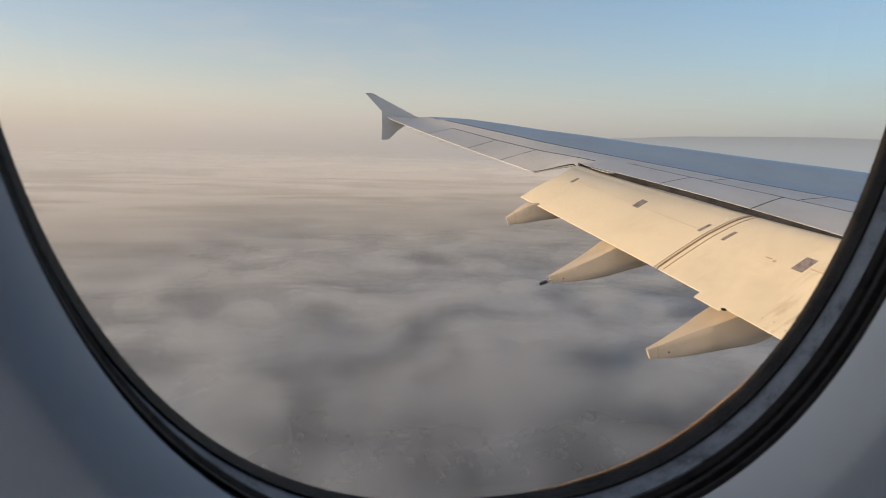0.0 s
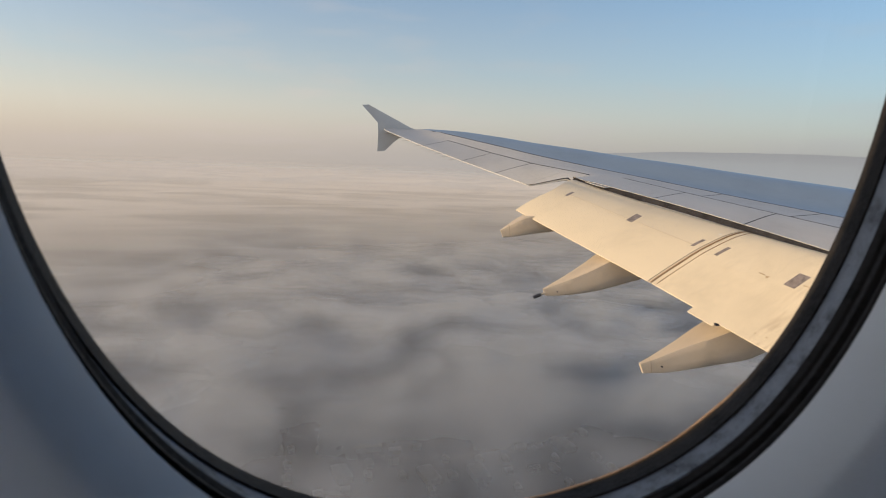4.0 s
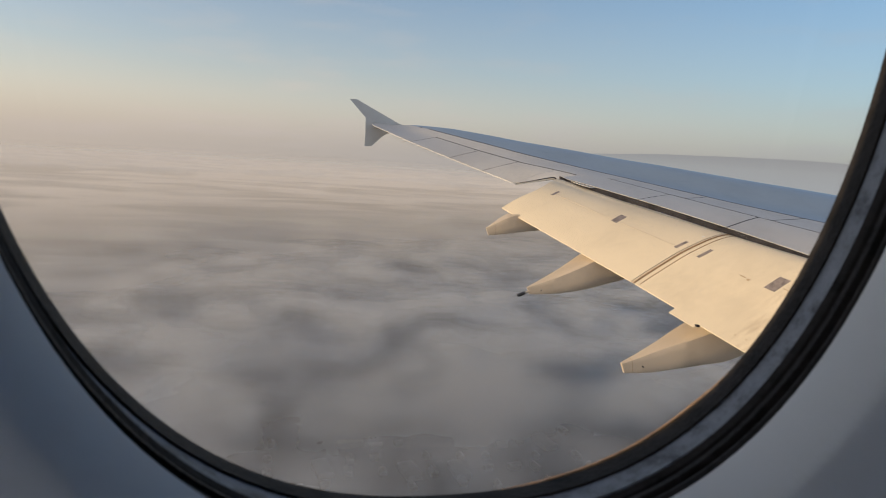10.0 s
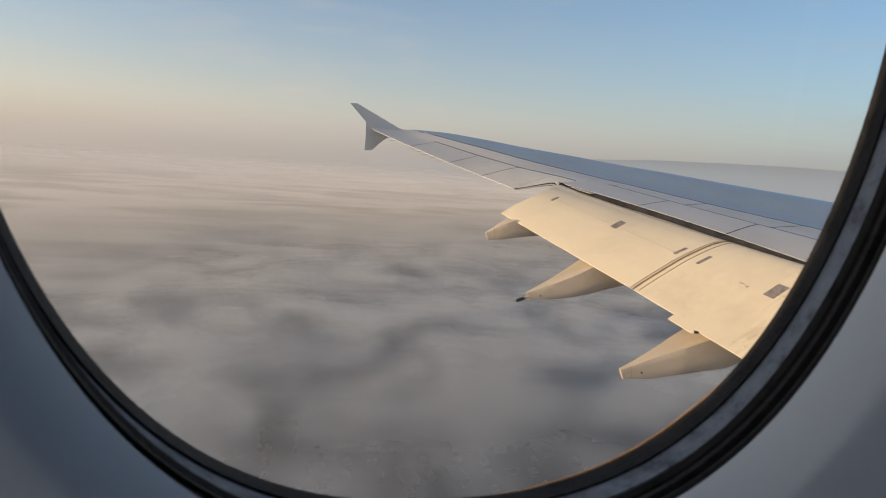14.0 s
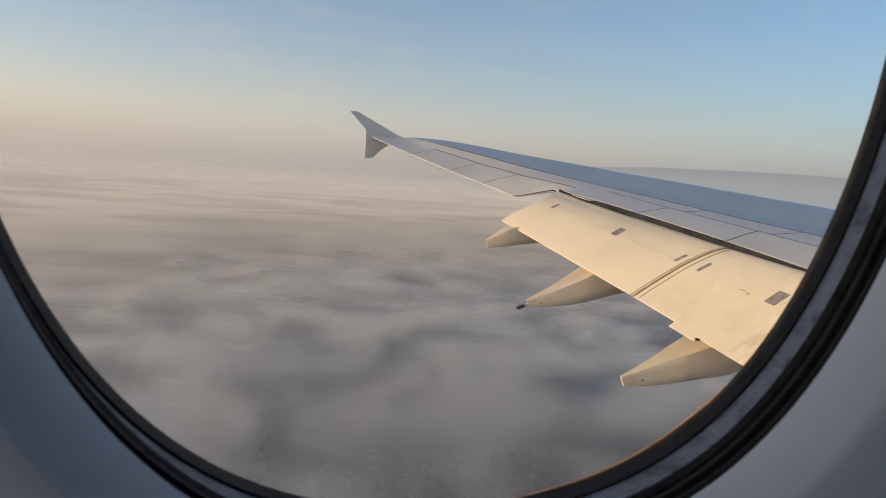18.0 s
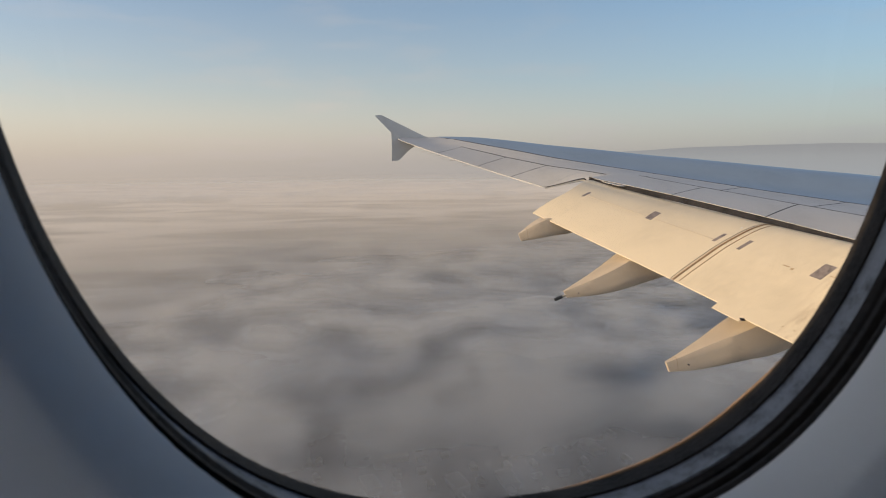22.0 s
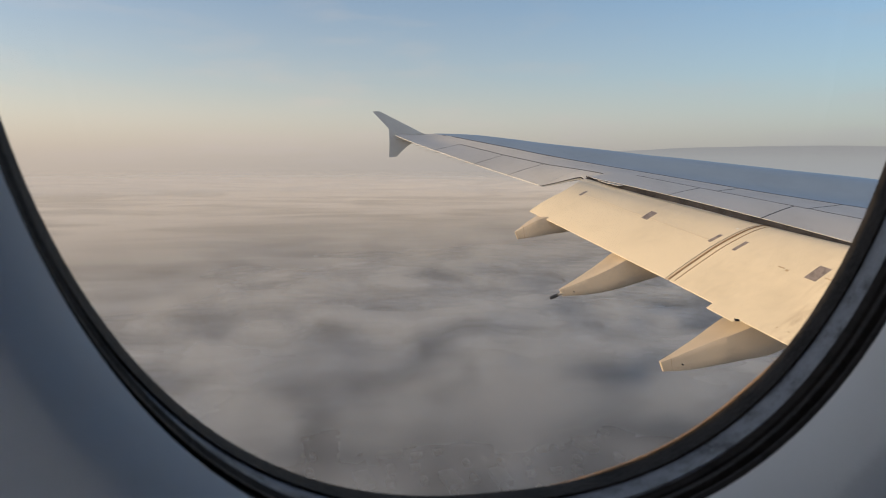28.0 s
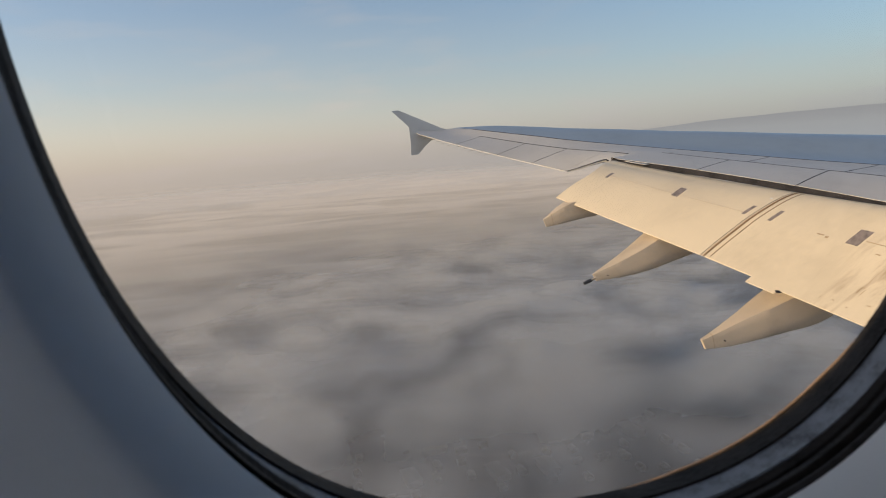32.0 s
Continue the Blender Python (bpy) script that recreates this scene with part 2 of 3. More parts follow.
def cloud_layer(name, colour, lo, hi, thin, far, through_share, side, follow, lift):
    """One skin of the cloud, from the share lo in its hollows to hi on its billows, thinner by the share thin over the town, closing to far with distance."""
    def alpha(n, l):
        tc = n.new("ShaderNodeTexCoord")
        sp = n.new("ShaderNodeSeparateXYZ")
        l.new(tc.outputs["Object"], sp.inputs[0])
        ragged = n.new("ShaderNodeMath")
        ragged.operation = "MULTIPLY_ADD"
        l.new(noise_node(n, l, 0.0115, 3.0, 0.44, 0.3, stretch=(0.9, 1.0, 0.4)), ragged.inputs[0])
        ragged.inputs[1].default_value = 60.0
        l.new(sp.outputs[2], ragged.inputs[2])
        f = map_range(n, l, ragged.outputs[0], -256 + lift + 15, -256 + lift + 41, lo, hi)
        f = times(n, l, f, radial(n, l, (120, 380), 40, 760, 1 - thin, 1.0))
        grow = n.new("ShaderNodeMix")
        l.new(radial(n, l, (500, 0), 1400, 3900, 0.0, 1.0), grow.inputs[0])
        l.new(f, grow.inputs[2])
        grow.inputs[3].default_value = far
        return times(n, l, grow.outputs[0], radial(n, l, (0, 0), 4350, 4880, 1.0, 0.0))
    return vapour(name, colour, alpha, through_share, side, follow)


# height over the body of the cloud, and its material: from the body to the thin vapour over its billows
CLOUD = [(q[-1], cloud_layer(*q)) for q in (
    ("cloud_body", (0.71, 0.75, 0.79), 0.60, 0.95, 0.70, 0.97, 0.36, 0.08, 0.30, 0),
    ("cloud_skin", (0.73, 0.76, 0.79), 0.08, 0.62, 0.76, 0.7, 0.36, 0.09, 0.25, 8),
    ("cloud_veil", (0.80, 0.82, 0.84), 0.05, 0.52, 0.70, 0.75, 0.32, 0.11, 0.2, 16),
    ("cloud_mist", (0.845, 0.85, 0.84), 0.03, 0.36, 0.50, 0.75, 0.28, 0.18, 0.1, 25))]


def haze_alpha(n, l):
    """Aerial haze put in as a sheet's opacity: thicker with distance, and gone where its far edge lifts to the horizon.
    """
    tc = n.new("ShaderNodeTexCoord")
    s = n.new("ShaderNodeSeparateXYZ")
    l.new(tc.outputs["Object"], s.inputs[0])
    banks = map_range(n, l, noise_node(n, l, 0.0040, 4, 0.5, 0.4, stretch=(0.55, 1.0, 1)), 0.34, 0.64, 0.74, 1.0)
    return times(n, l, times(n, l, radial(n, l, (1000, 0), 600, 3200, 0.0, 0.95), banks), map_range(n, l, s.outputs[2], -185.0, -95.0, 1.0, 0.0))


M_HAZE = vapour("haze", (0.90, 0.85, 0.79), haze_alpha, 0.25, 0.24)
M_GROUND = paint("winter_ground", (0.06, 0.064, 0.058), 0.9, 0.03, 0.15)
# far hills: a glowing backdrop with airlight and foot haze painted into its tone
M_HILL, n, l, b = material("hill_haze_glow")
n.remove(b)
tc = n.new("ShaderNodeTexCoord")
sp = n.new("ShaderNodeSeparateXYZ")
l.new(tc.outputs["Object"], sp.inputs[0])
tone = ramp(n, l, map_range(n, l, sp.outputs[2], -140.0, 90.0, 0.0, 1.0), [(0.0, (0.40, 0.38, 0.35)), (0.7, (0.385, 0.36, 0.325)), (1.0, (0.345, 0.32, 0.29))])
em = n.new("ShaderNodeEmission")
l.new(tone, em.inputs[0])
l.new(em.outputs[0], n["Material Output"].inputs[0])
M_ROOF = paint("pale_roof", (0.55, 0.53, 0.50), 0.7, 0.1, 0.1)
M_WALLS = paint("building_wall", (0.42, 0.40, 0.38), 0.8, 0.1, 0.1)


# ================= mesh helpers =================
def mesh_of(name, verts, faces, mat, smooth=False):
    me = bpy.data.meshes.new(name)
    me.from_pydata([tuple(map(float, p)) for p in verts], [], faces)
    me.materials.append(mat)
    if smooth:
        me.shade_smooth()
    me.update()
    return me


def thing(name, label, category, kind="", group="", data=None, m=None):
    ob = new(name, data)
    if m is not None:
        ob.matrix_world = m
    return tagged(ob, label, category, group, kind)


def part(name, me, parent, label=""):
    ob = new(name, me)
    ob.parent = parent
    return tagged(ob, label)


def grid_faces(rows, cols, closed_cols=False, closed_rows=False):
    f = []
    for i in range(rows if closed_rows else rows - 1):
        for j in range(cols if closed_cols else cols - 1):
            i2, j2 = (i + 1) % rows, (j + 1) % cols
            f.append((i * cols + j, i * cols + j2, i2 * cols + j2, i2 * cols + j))
    return f


def slab(name, top, thick, mat, down=(0, 0, -1), smooth=True):
    """A panel: a grid of points (rows x cols x 3) given a thickness, closed all round."""
    top = np.asarray(top, float)
    r, c, _ = top.shape
    th = np.broadcast_to(np.asarray(thick, float), (r, c))
    low = top + th[..., None] * np.array(down, float)
    v = np.concatenate([top.reshape(-1, 3), low.reshape(-1, 3)])
    k = r * c
    f = [tuple(reversed(q)) for q in grid_faces(r, c)] + [tuple(k + i for i in q) for q in grid_faces(r, c)]
    edge = [j for j in range(c)] + [i * c + c - 1 for i in range(1, r)] + [(r - 1) * c + j for j in range(c - 2, -1, -1)] + [i * c for i in range(r - 2, 0, -1)]
    for p, q in zip(edge, edge[1:] + edge[:1]):
        f.append((p, q, q + k, p + k))
    me = mesh_of(name, v, f, mat)
    if smooth:
        me.shade_smooth()
        me.set_sharp_from_angle(angle=radians(35))
    return me


def box_mesh(name, lo, hi, mat):
    (x0, y0, z0), (x1, y1, z1) = lo, hi
    v = [(x, y, z) for z in (z0, z1) for y in (y0, y1) for x in (x0, x1)]
    return mesh_of(name, v, [(0, 2, 3, 1), (4, 5, 7, 6), (0, 1, 5, 4), (2, 6, 7, 3), (0, 4, 6, 2), (1, 3, 7, 5)], mat)


# ================= the wing =================
Y_TIP = 37.1


def te(y):
    return 17.19 - 0.428 * y if y > 11.3 else 12.35 + 0.15 * (11.3 - y)


def le(y):
    return 31.98 - 0.72 * y


def z_te(y):
    d = y - 24
    return -1.156 + 0.1666 * d + 0.00165 * d * d


def z_hinge(y):
    return float(np.interp(y, (10, 24.2, 26.6, 29.5, 33.1, 37.5), (-2.2, -0.52, -0.30, 0.09, 0.64, 1.30)))


def z_spo(y):
    d = max(y, 6) - 24
    return -0.60 + 0.111 * d - 0.0038 * d * d


def z_crest(y):
    return float(np.interp(y, (0, 19.5, 21.2, 22.8, 24.6, 25.8, 28.1, 30.9, 32.5, 34.9, 36.7, 37.2), (-3.0, -0.565, -0.395, -0.215, -0.005, 0.105, 0.39, 0.70, 0.92, 1.20, 1.30, 1.31)))


def z_box(y):
    d = y - 24
    z = min(-0.483 + 0.1356 * d + 0.00127 * d * d, z_crest(y) - 0.05)
    if y <= 28:
        return z
    # towards the tip the skin rises evenly from the hinge line to the crest
    c = le(y) - te(y)
    h = min(1.8, 0.42 * c)
    k = (0.46 * c - h) / (0.78 * c - h)
    even = z_hinge(y) + (z_crest(y) - z_hinge(y)) * (1 - (1 - k) ** 1.35)
    u = min(1, (y - 28) / 4)
    return z + (even - z) * u


def interp_smooth(xs, zs, q):
    """Smooth interpolation through a few points (Catmull-Rom slopes)."""
    xs, zs, q = np.array(xs, float), np.array(zs, float), np.asarray(q, float)
    s = np.gradient(zs, xs)
    i = np.clip(np.searchsorted(xs, q) - 1, 0, len(xs) - 2)
    h = xs[i + 1] - xs[i]
    t = (q - xs[i]) / h
    return ((2 * t**3 - 3 * t**2 + 1) * zs[i] + (t**3 - 2 * t**2 + t) * h * s[i] + (-2 * t**3 + 3 * t**2) * zs[i + 1] + (t**3 - t**2) * h * s[i + 1])


def upper(y, x):
    """Height of the wing's upper face at a span y and a fore-and-aft place x."""
    c = le(y) - te(y)
    if y > 23.4:
        xs = [te(y), te(y) + min(1.8, 0.42 * c), te(y) + 0.46 * c, te(y) + 0.78 * c, le(y) + 0.001]
        zs = [z_te(y), z_hinge(y), z_box(y), z_crest(y), z_crest(y) - 0.045 * c]
    else:
        xs = [te(y) + 0.8, te(y) + 2.5, te(y) + 0.46 * c, te(y) + 0.78 * c, le(y) + 0.001]
        zs = [z_spo(y), z_spo(y) + 0.82 * (z_box(y) - z_spo(y)), z_box(y), z_crest(y), z_crest(y) - 0.045 * c]
    if xs[2] - xs[1] < 0.25:
        del xs[1], zs[1]
    return interp_smooth(xs, zs, x)


wing = thing("airliner_wing", "grey airliner wing with cream flaps extended in low sunlight", "aircraft wing")


def wing_strip(name, y0, y1, aft, fore, mat, rows, cols, thick, label="", skew=(0.0, 0.0)):
    """A piece of the upper face between two fore-and-aft lines; thick: at its aft and fore edge; skew: how far its ends lean outboard."""
    pts = []
    for i in range(rows):
        u = i / (rows - 1)
        row = []
        for j in range(cols):
            v = j / (cols - 1)
            y = y0 + (y1 - y0) * u + (skew[0] * (1 - u) + skew[1] * u) * v
            x = aft(y) * (1 - v) + fore(y) * v
            row.append((x, y, float(upper(y, np.array([x]))[0])))
        pts.append(row)
    th = np.broadcast_to(np.linspace(thick[0], thick[1], cols), (rows, cols))
    return part(name, slab(name, np.array(pts), th, mat), wing, label)


def joint(y0, x0, y1, x1, width, name="panel_joint", count=24, proud=0.004, mat=None):
    """A dark sealed joint lying on the upper face, from one place to another; x0, x1: functions of y."""
    pts = []
    for i in range(count):
        u = i / (count - 1)
        y = y0 + (y1 - y0) * u
        x = x0(y) * (1 - u) + x1(y) * u
        d = Vector((x1(y1) - x0(y0), y1 - y0, 0)).normalized()
        nx, ny = -d.y * width / 2, d.x * width / 2
        row = []
        for sgn in (-1, 1):
            px, py = x + sgn * nx, y + sgn * ny
            row.append((px, py, float(upper(py, np.array([px]))[0]) + proud))
        pts.append(row)
    return part(name, slab(name, np.array(pts), 0.01, mat or M_DARK), wing)


def box_line(y):
    return te(y) + float(np.interp(y, (5, 14, 17.3, 19.5, 21.5, 23.3, 25.7, 28.6, 30.5, 32.5, 34.4, 37.2), (6.3, 4.75, 4.27, 3.97, 3.78, 3.56, 3.22, 2.86, 2.77, 2.66, 2.55, 2.5)))


# front half of the wing, from the spar line over the leading edge and back underneath
def wing_box():
    rows, pts = 46, []
    for y in np.linspace(0.8, Y_TIP - 0.05, rows):
        c = le(y) - te(y)
        xs = np.concatenate([np.linspace(box_line(y) + 0.012, te(y) + 0.9 * c, 14), te(y) + c * (0.9 + 0.1 * np.sin(np.linspace(0.1, 1, 10) * math.pi / 2))])
        zu = upper(y, xs)
        xl = xs[::-1][1:]
        u = (xl - xs[0]) / (xs[-1] - xs[0])
        zl = zu[-1] - 0.10 * c * np.sqrt(np.clip(1 - u, 0, 1)) * 0.8
        pts.append(np.concatenate([np.stack([xs, np.full(len(xs), y), zu], -1), np.stack([xl, np.full(len(xl), y), zl], -1)]))
    pts = np.array(pts)
    r, c, _ = pts.shape
    f = grid_faces(r, c, closed_cols=True)
    f.append(tuple(range(c)))
    f.append(tuple((r - 1) * c + j for j in range(c))[::-1])
    me = mesh_of("wing_box", pts.reshape(-1, 3), [tuple(reversed(q)) for q in f], M_SKIN)
    me.shade_smooth()
    me.set_sharp_from_angle(angle=radians(50))
    part("wing_box", me, wing, "blue-grey satin upper skin and leading edge")


wing_box()
GAP = 0.012
# outboard: fixed panel, three ailerons, tip
wing_strip("rear_panel", 23.45, 33.15, lambda y: te(y) + 1.8 + GAP, box_line, M_SPOILER, 20, 6, (0.03, 0.2))
wing_strip("tip_panel", 32.2 + GAP, Y_TIP - 0.02, lambda y: te(y) + 0.42 * max(0, (y - 36.0) / 1.1) ** 2, box_line, M_SPOILER, 10, 12, (0.03, 0.15), skew=(0.95, 0.0))
AILERONS = ((24.42, 0.18), (26.42, 0.3), (28.8, 0.7), (32.2, 0.95))
for (y0, k0), (y1, k1) in zip(AILERONS, AILERONS[1:]):
    wing_strip("aileron", y0 + (GAP if y0 > 25 else 0.001), y1 - GAP, te, lambda y: te(y) + 1.8 - GAP, M_SPOILER, 8, 8, (0.03, 0.16), "pale grey aileron panel", (k0, k1))
# inboard: spoiler panels and the fixed panels ahead of them
SPOILERS = (5.0, 9.4, 12.9, 16.55, 19.55, 22.75)
for y0, y1 in zip(SPOILERS, SPOILERS[1:]):
    wing_strip("spoiler", y0 + GAP, y1 - GAP, lambda y: te(y) + 0.8, lambda y: te(y) + 2.6 - GAP, M_SPOILER, 12, 7, (0.012, 0.1), "light grey spoiler panel", (0.72, 0.72))
    # dark strip under the spoiler's trailing edge, the gap's darkness put into its colour
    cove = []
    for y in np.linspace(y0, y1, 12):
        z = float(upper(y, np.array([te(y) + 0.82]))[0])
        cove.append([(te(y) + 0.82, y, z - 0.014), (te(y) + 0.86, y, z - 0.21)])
    part("spoiler_gap_strip", slab("spoiler_gap_strip", np.array(cove), 0.03, M_COVE, down=(1, 0, 0)), wing, "dark strip painted as the gap under the spoiler edge")
SPAR = (5.0, 13.3, 16.9, 19.7, 22.6)
for y0, y1 in zip(SPAR, SPAR[1:]):
    wing_strip("spar_panel", y0 + GAP, y1 - GAP, lambda y: te(y) + 2.6 + GAP, box_line, M_SPOILER, 12, 5, (0.1, 0.2), "", (0.5, 0.5))
wing_strip("bay_panel", 22.75 + GAP, 23.45 - 0.002, lambda y: te(y) + 0.83 + 0.33 * (y - 22.77), box_line, M_SPOILER, 4, 8, (0.008, 0.2), "pale fixed panel beside the aileron bay")
# sealed joints
joint(5.0, box_line, 36.1, box_line, 0.05, count=60)
joint(5.0, lambda y: te(y) + 2.6, 22.9, lambda y: te(y) + 2.6, 0.034, count=40)
for y in SPOILERS[1:5]:
    joint(y, lambda y: te(y) + 0.81, y + 0.72, lambda y: te(y) + 2.58, 0.034 if y < 19 else 0.024, count=8)
for y in SPAR[1:4]:
    joint(y, lambda y: te(y) + 2.62, y + 0.5, lambda y: box_line(y), 0.03, count=6)
joint(23.5, lambda y: te(y) + 1.8, 33.2, lambda y: te(y) + 1.8, 0.05, count=24)
for y, k in AILERONS[1:]:
    joint(y, lambda y: te(y) + 0.02, y + k, lambda y: te(y) + 1.78, 0.035, count=8)
# static wicks along the outer trailing edge
for i in range(11):
    y = 29.3 + 0.62 * i
    z = z_te(y) - 0.02
    part("static_wick", slab("static_wick", np.array([[(te(y), y - 0.014, z), (te(y), y + 0.014, z)], [(te(y) - 0.34, y - 0.007, z - 0.04), (te(y) - 0.34, y + 0.007, z - 0.04)]]), 0.014, M_SCUFF), wing)
# inner end of the aileron bay: dark strip painting the gap below the skin edge
BAY_EDGE = ((22.77, 0.83), (23.1, 0.94), (23.46, 1.06), (23.85, 1.22), (23.95, 1.12), (24.19, 0.52), (24.41, 0.03))
wing_strip("bay_fairing", 23.45 + 0.002, 24.41, lambda y: te(y) + float(np.interp(y, [q[0] for q in BAY_EDGE], [q[1] for q in BAY_EDGE])), lambda y: te(y) + 1.8 - GAP, M_SPOILER, 24, 8, (0.008, 0.1), "pale fixed fairing closing the aileron bay", (0.0, 0.17))
rib, lip = [], []
for y in np.linspace(22.8, 24.4, 24):
    x = te(y) + float(np.interp(y, [q[0] for q in BAY_EDGE], [q[1] for q in BAY_EDGE]))
    z = float(upper(y, np.array([x]))[0])
    rib.append([(x + 0.005, y, z - 0.022), (x + 0.06, y, z - 0.05 - 0.11 * min(1, (24.4 - y) / 0.7))])
    if y > 23.6:
        u = (y - 23.6) / 0.8
        lip.append([(x - 0.02, y, z - 0.05 - 0.03 * (1 - u)), (x + 0.02, y, z - 0.085 - 0.05 * (1 - u))])
part("bay_gap_strip", slab("bay_gap_strip", np.array(rib), 0.03, M_COVE, down=(1, 0, 0)), wing, "dark strip painted as the gap along the aileron bay")
part("bay_lip", slab("bay_lip", np.array(lip), 0.02, M_SPOILER, down=(1, 0, 0)), wing, "pale lower lip of the aileron bay")
plate = []
for y in np.linspace(21.35, 22.45, 10):
    z = float(upper(y, np.array([te(y) + 0.82]))[0])
    w = 0.17 * math.sin(math.pi * min(1, (22.45 - y) / 0.9) / 2) + 0.01
    plate.append([(te(y) + 0.80 - w, y, z - 0.035), (te(y) + 0.80, y, z - 0.03)])
part("end_bracket", slab("end_bracket", np.array(plate), 0.012, M_SPOILER), wing, "pale bracket at the outer end of the spoilers")


# ---- flaps ----
def flap_te(y):
    return -3.29 + (0.247 if y > 16.4 else 0.262) * (y - 16.4)


# height of the flap's upper face over its trailing edge, by the distance ahead of it
FLAP_S = (0.0, 0.26, 0.89, 1.32, 1.77, 2.06, 2.42, 2.70, 3.02, 3.3)
FLAP_H = (0.0, 0.19, 0.62, 0.90, 1.14, 1.28, 1.41, 1.46, 1.36, 1.05)


def flap_point(y, s, te_off):
    """s: metres ahead of the trailing edge."""
    if s < 0:
        x, y, z = flap_point(y, 0.0, te_off)
        return (x + s, y, z + 0.74 * s)
    d = y - 16.45
    k = 1 + (-0.08 * d + 0.003 * d * d) * min(1, s / 2.4)
    return (te(y) + te_off + s, y, flap_te(y) + k * float(interp_smooth(FLAP_S, FLAP_H, s)) + (te_off + 2.0) * 0.72)


def flap(name, y0, y1, te_off, rows, label, corner=0.0, mat=M_FLAP):
    pts = []
    ss = np.linspace(3.3, 0, 34)
    for i in range(rows):
        u = i / (rows - 1)
        pts.append([flap_point(y0 * (1 - u) + (y1 + corner * min(1, max(0, (s - 1.1) / 1.4)) ** 1.5) * u, s, te_off) for s in ss])
    th = np.interp(np.linspace(0, 1, 34), [0, 0.35, 1], [0.10, 0.36, 0.025])
    return part(name, slab(name, np.array(pts), np.broadcast_to(th, (rows, 34)), mat), wing, label)


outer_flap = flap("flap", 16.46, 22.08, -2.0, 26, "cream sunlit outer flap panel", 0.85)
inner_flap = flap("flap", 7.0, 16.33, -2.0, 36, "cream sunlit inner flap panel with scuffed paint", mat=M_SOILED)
# the stepped trailing edge tab of the inner flap
tab = [[flap_point(y, s * k, -2.0) for s in (0.04, 0.0, -0.08, -0.17)] for y, k in [(q, 0.4) for q in np.linspace(7.0, 14.32, 20)] + [(14.33, 1.0), (14.6, 1.0), (15.03, 1.0)]]
part("trailing_tab", slab("trailing_tab", np.array(tab), 0.02, M_SOILED), inner_flap, "cream trailing edge tab")


def on_flap(y, s, lift=0.004, te_off=-2.0):
    x, y, z = flap_point(y, s, te_off)
    return (x, y, z + lift)


def flap_strip(name, corners, mat, parent, lift=0.004, rows=8, cols=3, te_off=-2.0, label=""):
    """A thin plate lying on the flap; corners: four (y, s), in order round it."""
    (ya, sa), (yb, sb), (yc, sc), (yd, sd) = corners
    pts = []
    for i in range(rows):
        u = i / (rows - 1)
        row = []
        for j in range(cols):
            v = j / (cols - 1)
            y = (ya * (1 - u) + yb * u) * (1 - v) + (yd * (1 - u) + yc * u) * v
            q = (sa * (1 - u) + sb * u) * (1 - v) + (sd * (1 - u) + sc * u) * v
            row.append(on_flap(y, q, lift, te_off))
        pts.append(row)
    return part(name, slab(name, np.array(pts), 0.006, mat), parent, label)


# seal strips along the joint between the flaps
flap_strip("joint_seal", ((16.33, 0.0), (16.33, 2.9), (16.375, 2.9), (16.375, 0.0)), M_SEALANT, outer_flap, 0.012, 24, label="brown seal strip")
flap_strip("joint_lip", ((16.375, 0.0), (16.375, 2.9), (16.455, 2.9), (16.455, 0.0)), M_FAIRING, outer_flap, -0.02, 24)
flap_strip("joint_seal", ((16.2, 0.05), (16.2, 2.8), (16.222, 2.8), (16.222, 0.05)), M_SEALANT, inner_flap, 0.006, 24, label="brown seal line")

# ---- tip fence ----
fence_outline = [(0.38, 2.51), (0.76, 2.54), (1.6, 2.13), (2.4, 1.74), (3.21, 1.34), (3.9, 1.15), (3.3, 0.95), (2.66, 0.79), (2.25, 0.5), (1.95, 0.2), (1.73, -0.03), (1.31, -0.06), (1.33, 0.7), (1.31, 1.55)]
fv = [(x, Y_TIP + 0.03, z) for x, z in fence_outline] + [(x, Y_TIP + 0.11, z) for x, z in fence_outline]
k = len(fence_outline)
ff = [tuple(range(k)), tuple(range(2 * k - 1, k - 1, -1))] + [(i, i + k, (i + 1) % k + k, (i + 1) % k) for i in range(k)]
part("wingtip_fence", mesh_of("wingtip_fence", fv, ff, M_FENCE), wing, "grey swept wingtip fence")


# ---- flap track fairings ----
def fairing(yc, width, ridge, low, label):
    """A boat-shaped fairing along x at the span yc, with a flat lit top and upright sides.
    width, ridge, low: lines of (x, value) for its half width, the height of its top edges and of its keel."""
    x0, x1 = ridge[0][0], ridge[-1][0]
    rows, pts = 40, []
    for i in range(rows):
        u = i / (rows - 1)
        x = x0 + (x1 - x0) * u**1.3
        pts.append(fairing_section(yc, width, ridge, low, x, 0.0))
    pts = np.array(pts)
    r, c, _ = pts.shape
    f = grid_faces(r, c, closed_cols=True) + [tuple(range(c))[::-1], tuple((r - 1) * c + j for j in range(c))]
    return part("flap_track_fairing", fairing_mesh("flap_track_fairing", pts, f, M_FAIRING), wing, label)


def smooth_line(line, x):
    return float(interp_smooth([p[0] for p in line], [p[1] for p in line], np.array([x]))[0])


# a section of the hull: share of the half width, share of the depth
HULL = ((-1.0, -0.035), (-1.03, -0.30), (-1.04, -0.60), (-1.0, -0.84), (-0.88, -0.96), (-0.5, -1.0), (0.3, -1.0), (0.8, -0.96), (0.98, -0.82), (1.04, -0.55), (1.03, -0.3), (1.0, -0.035), (0.94, 0.0), (0.4, 0.012), (-0.4, 0.012), (-0.94, 0.0))


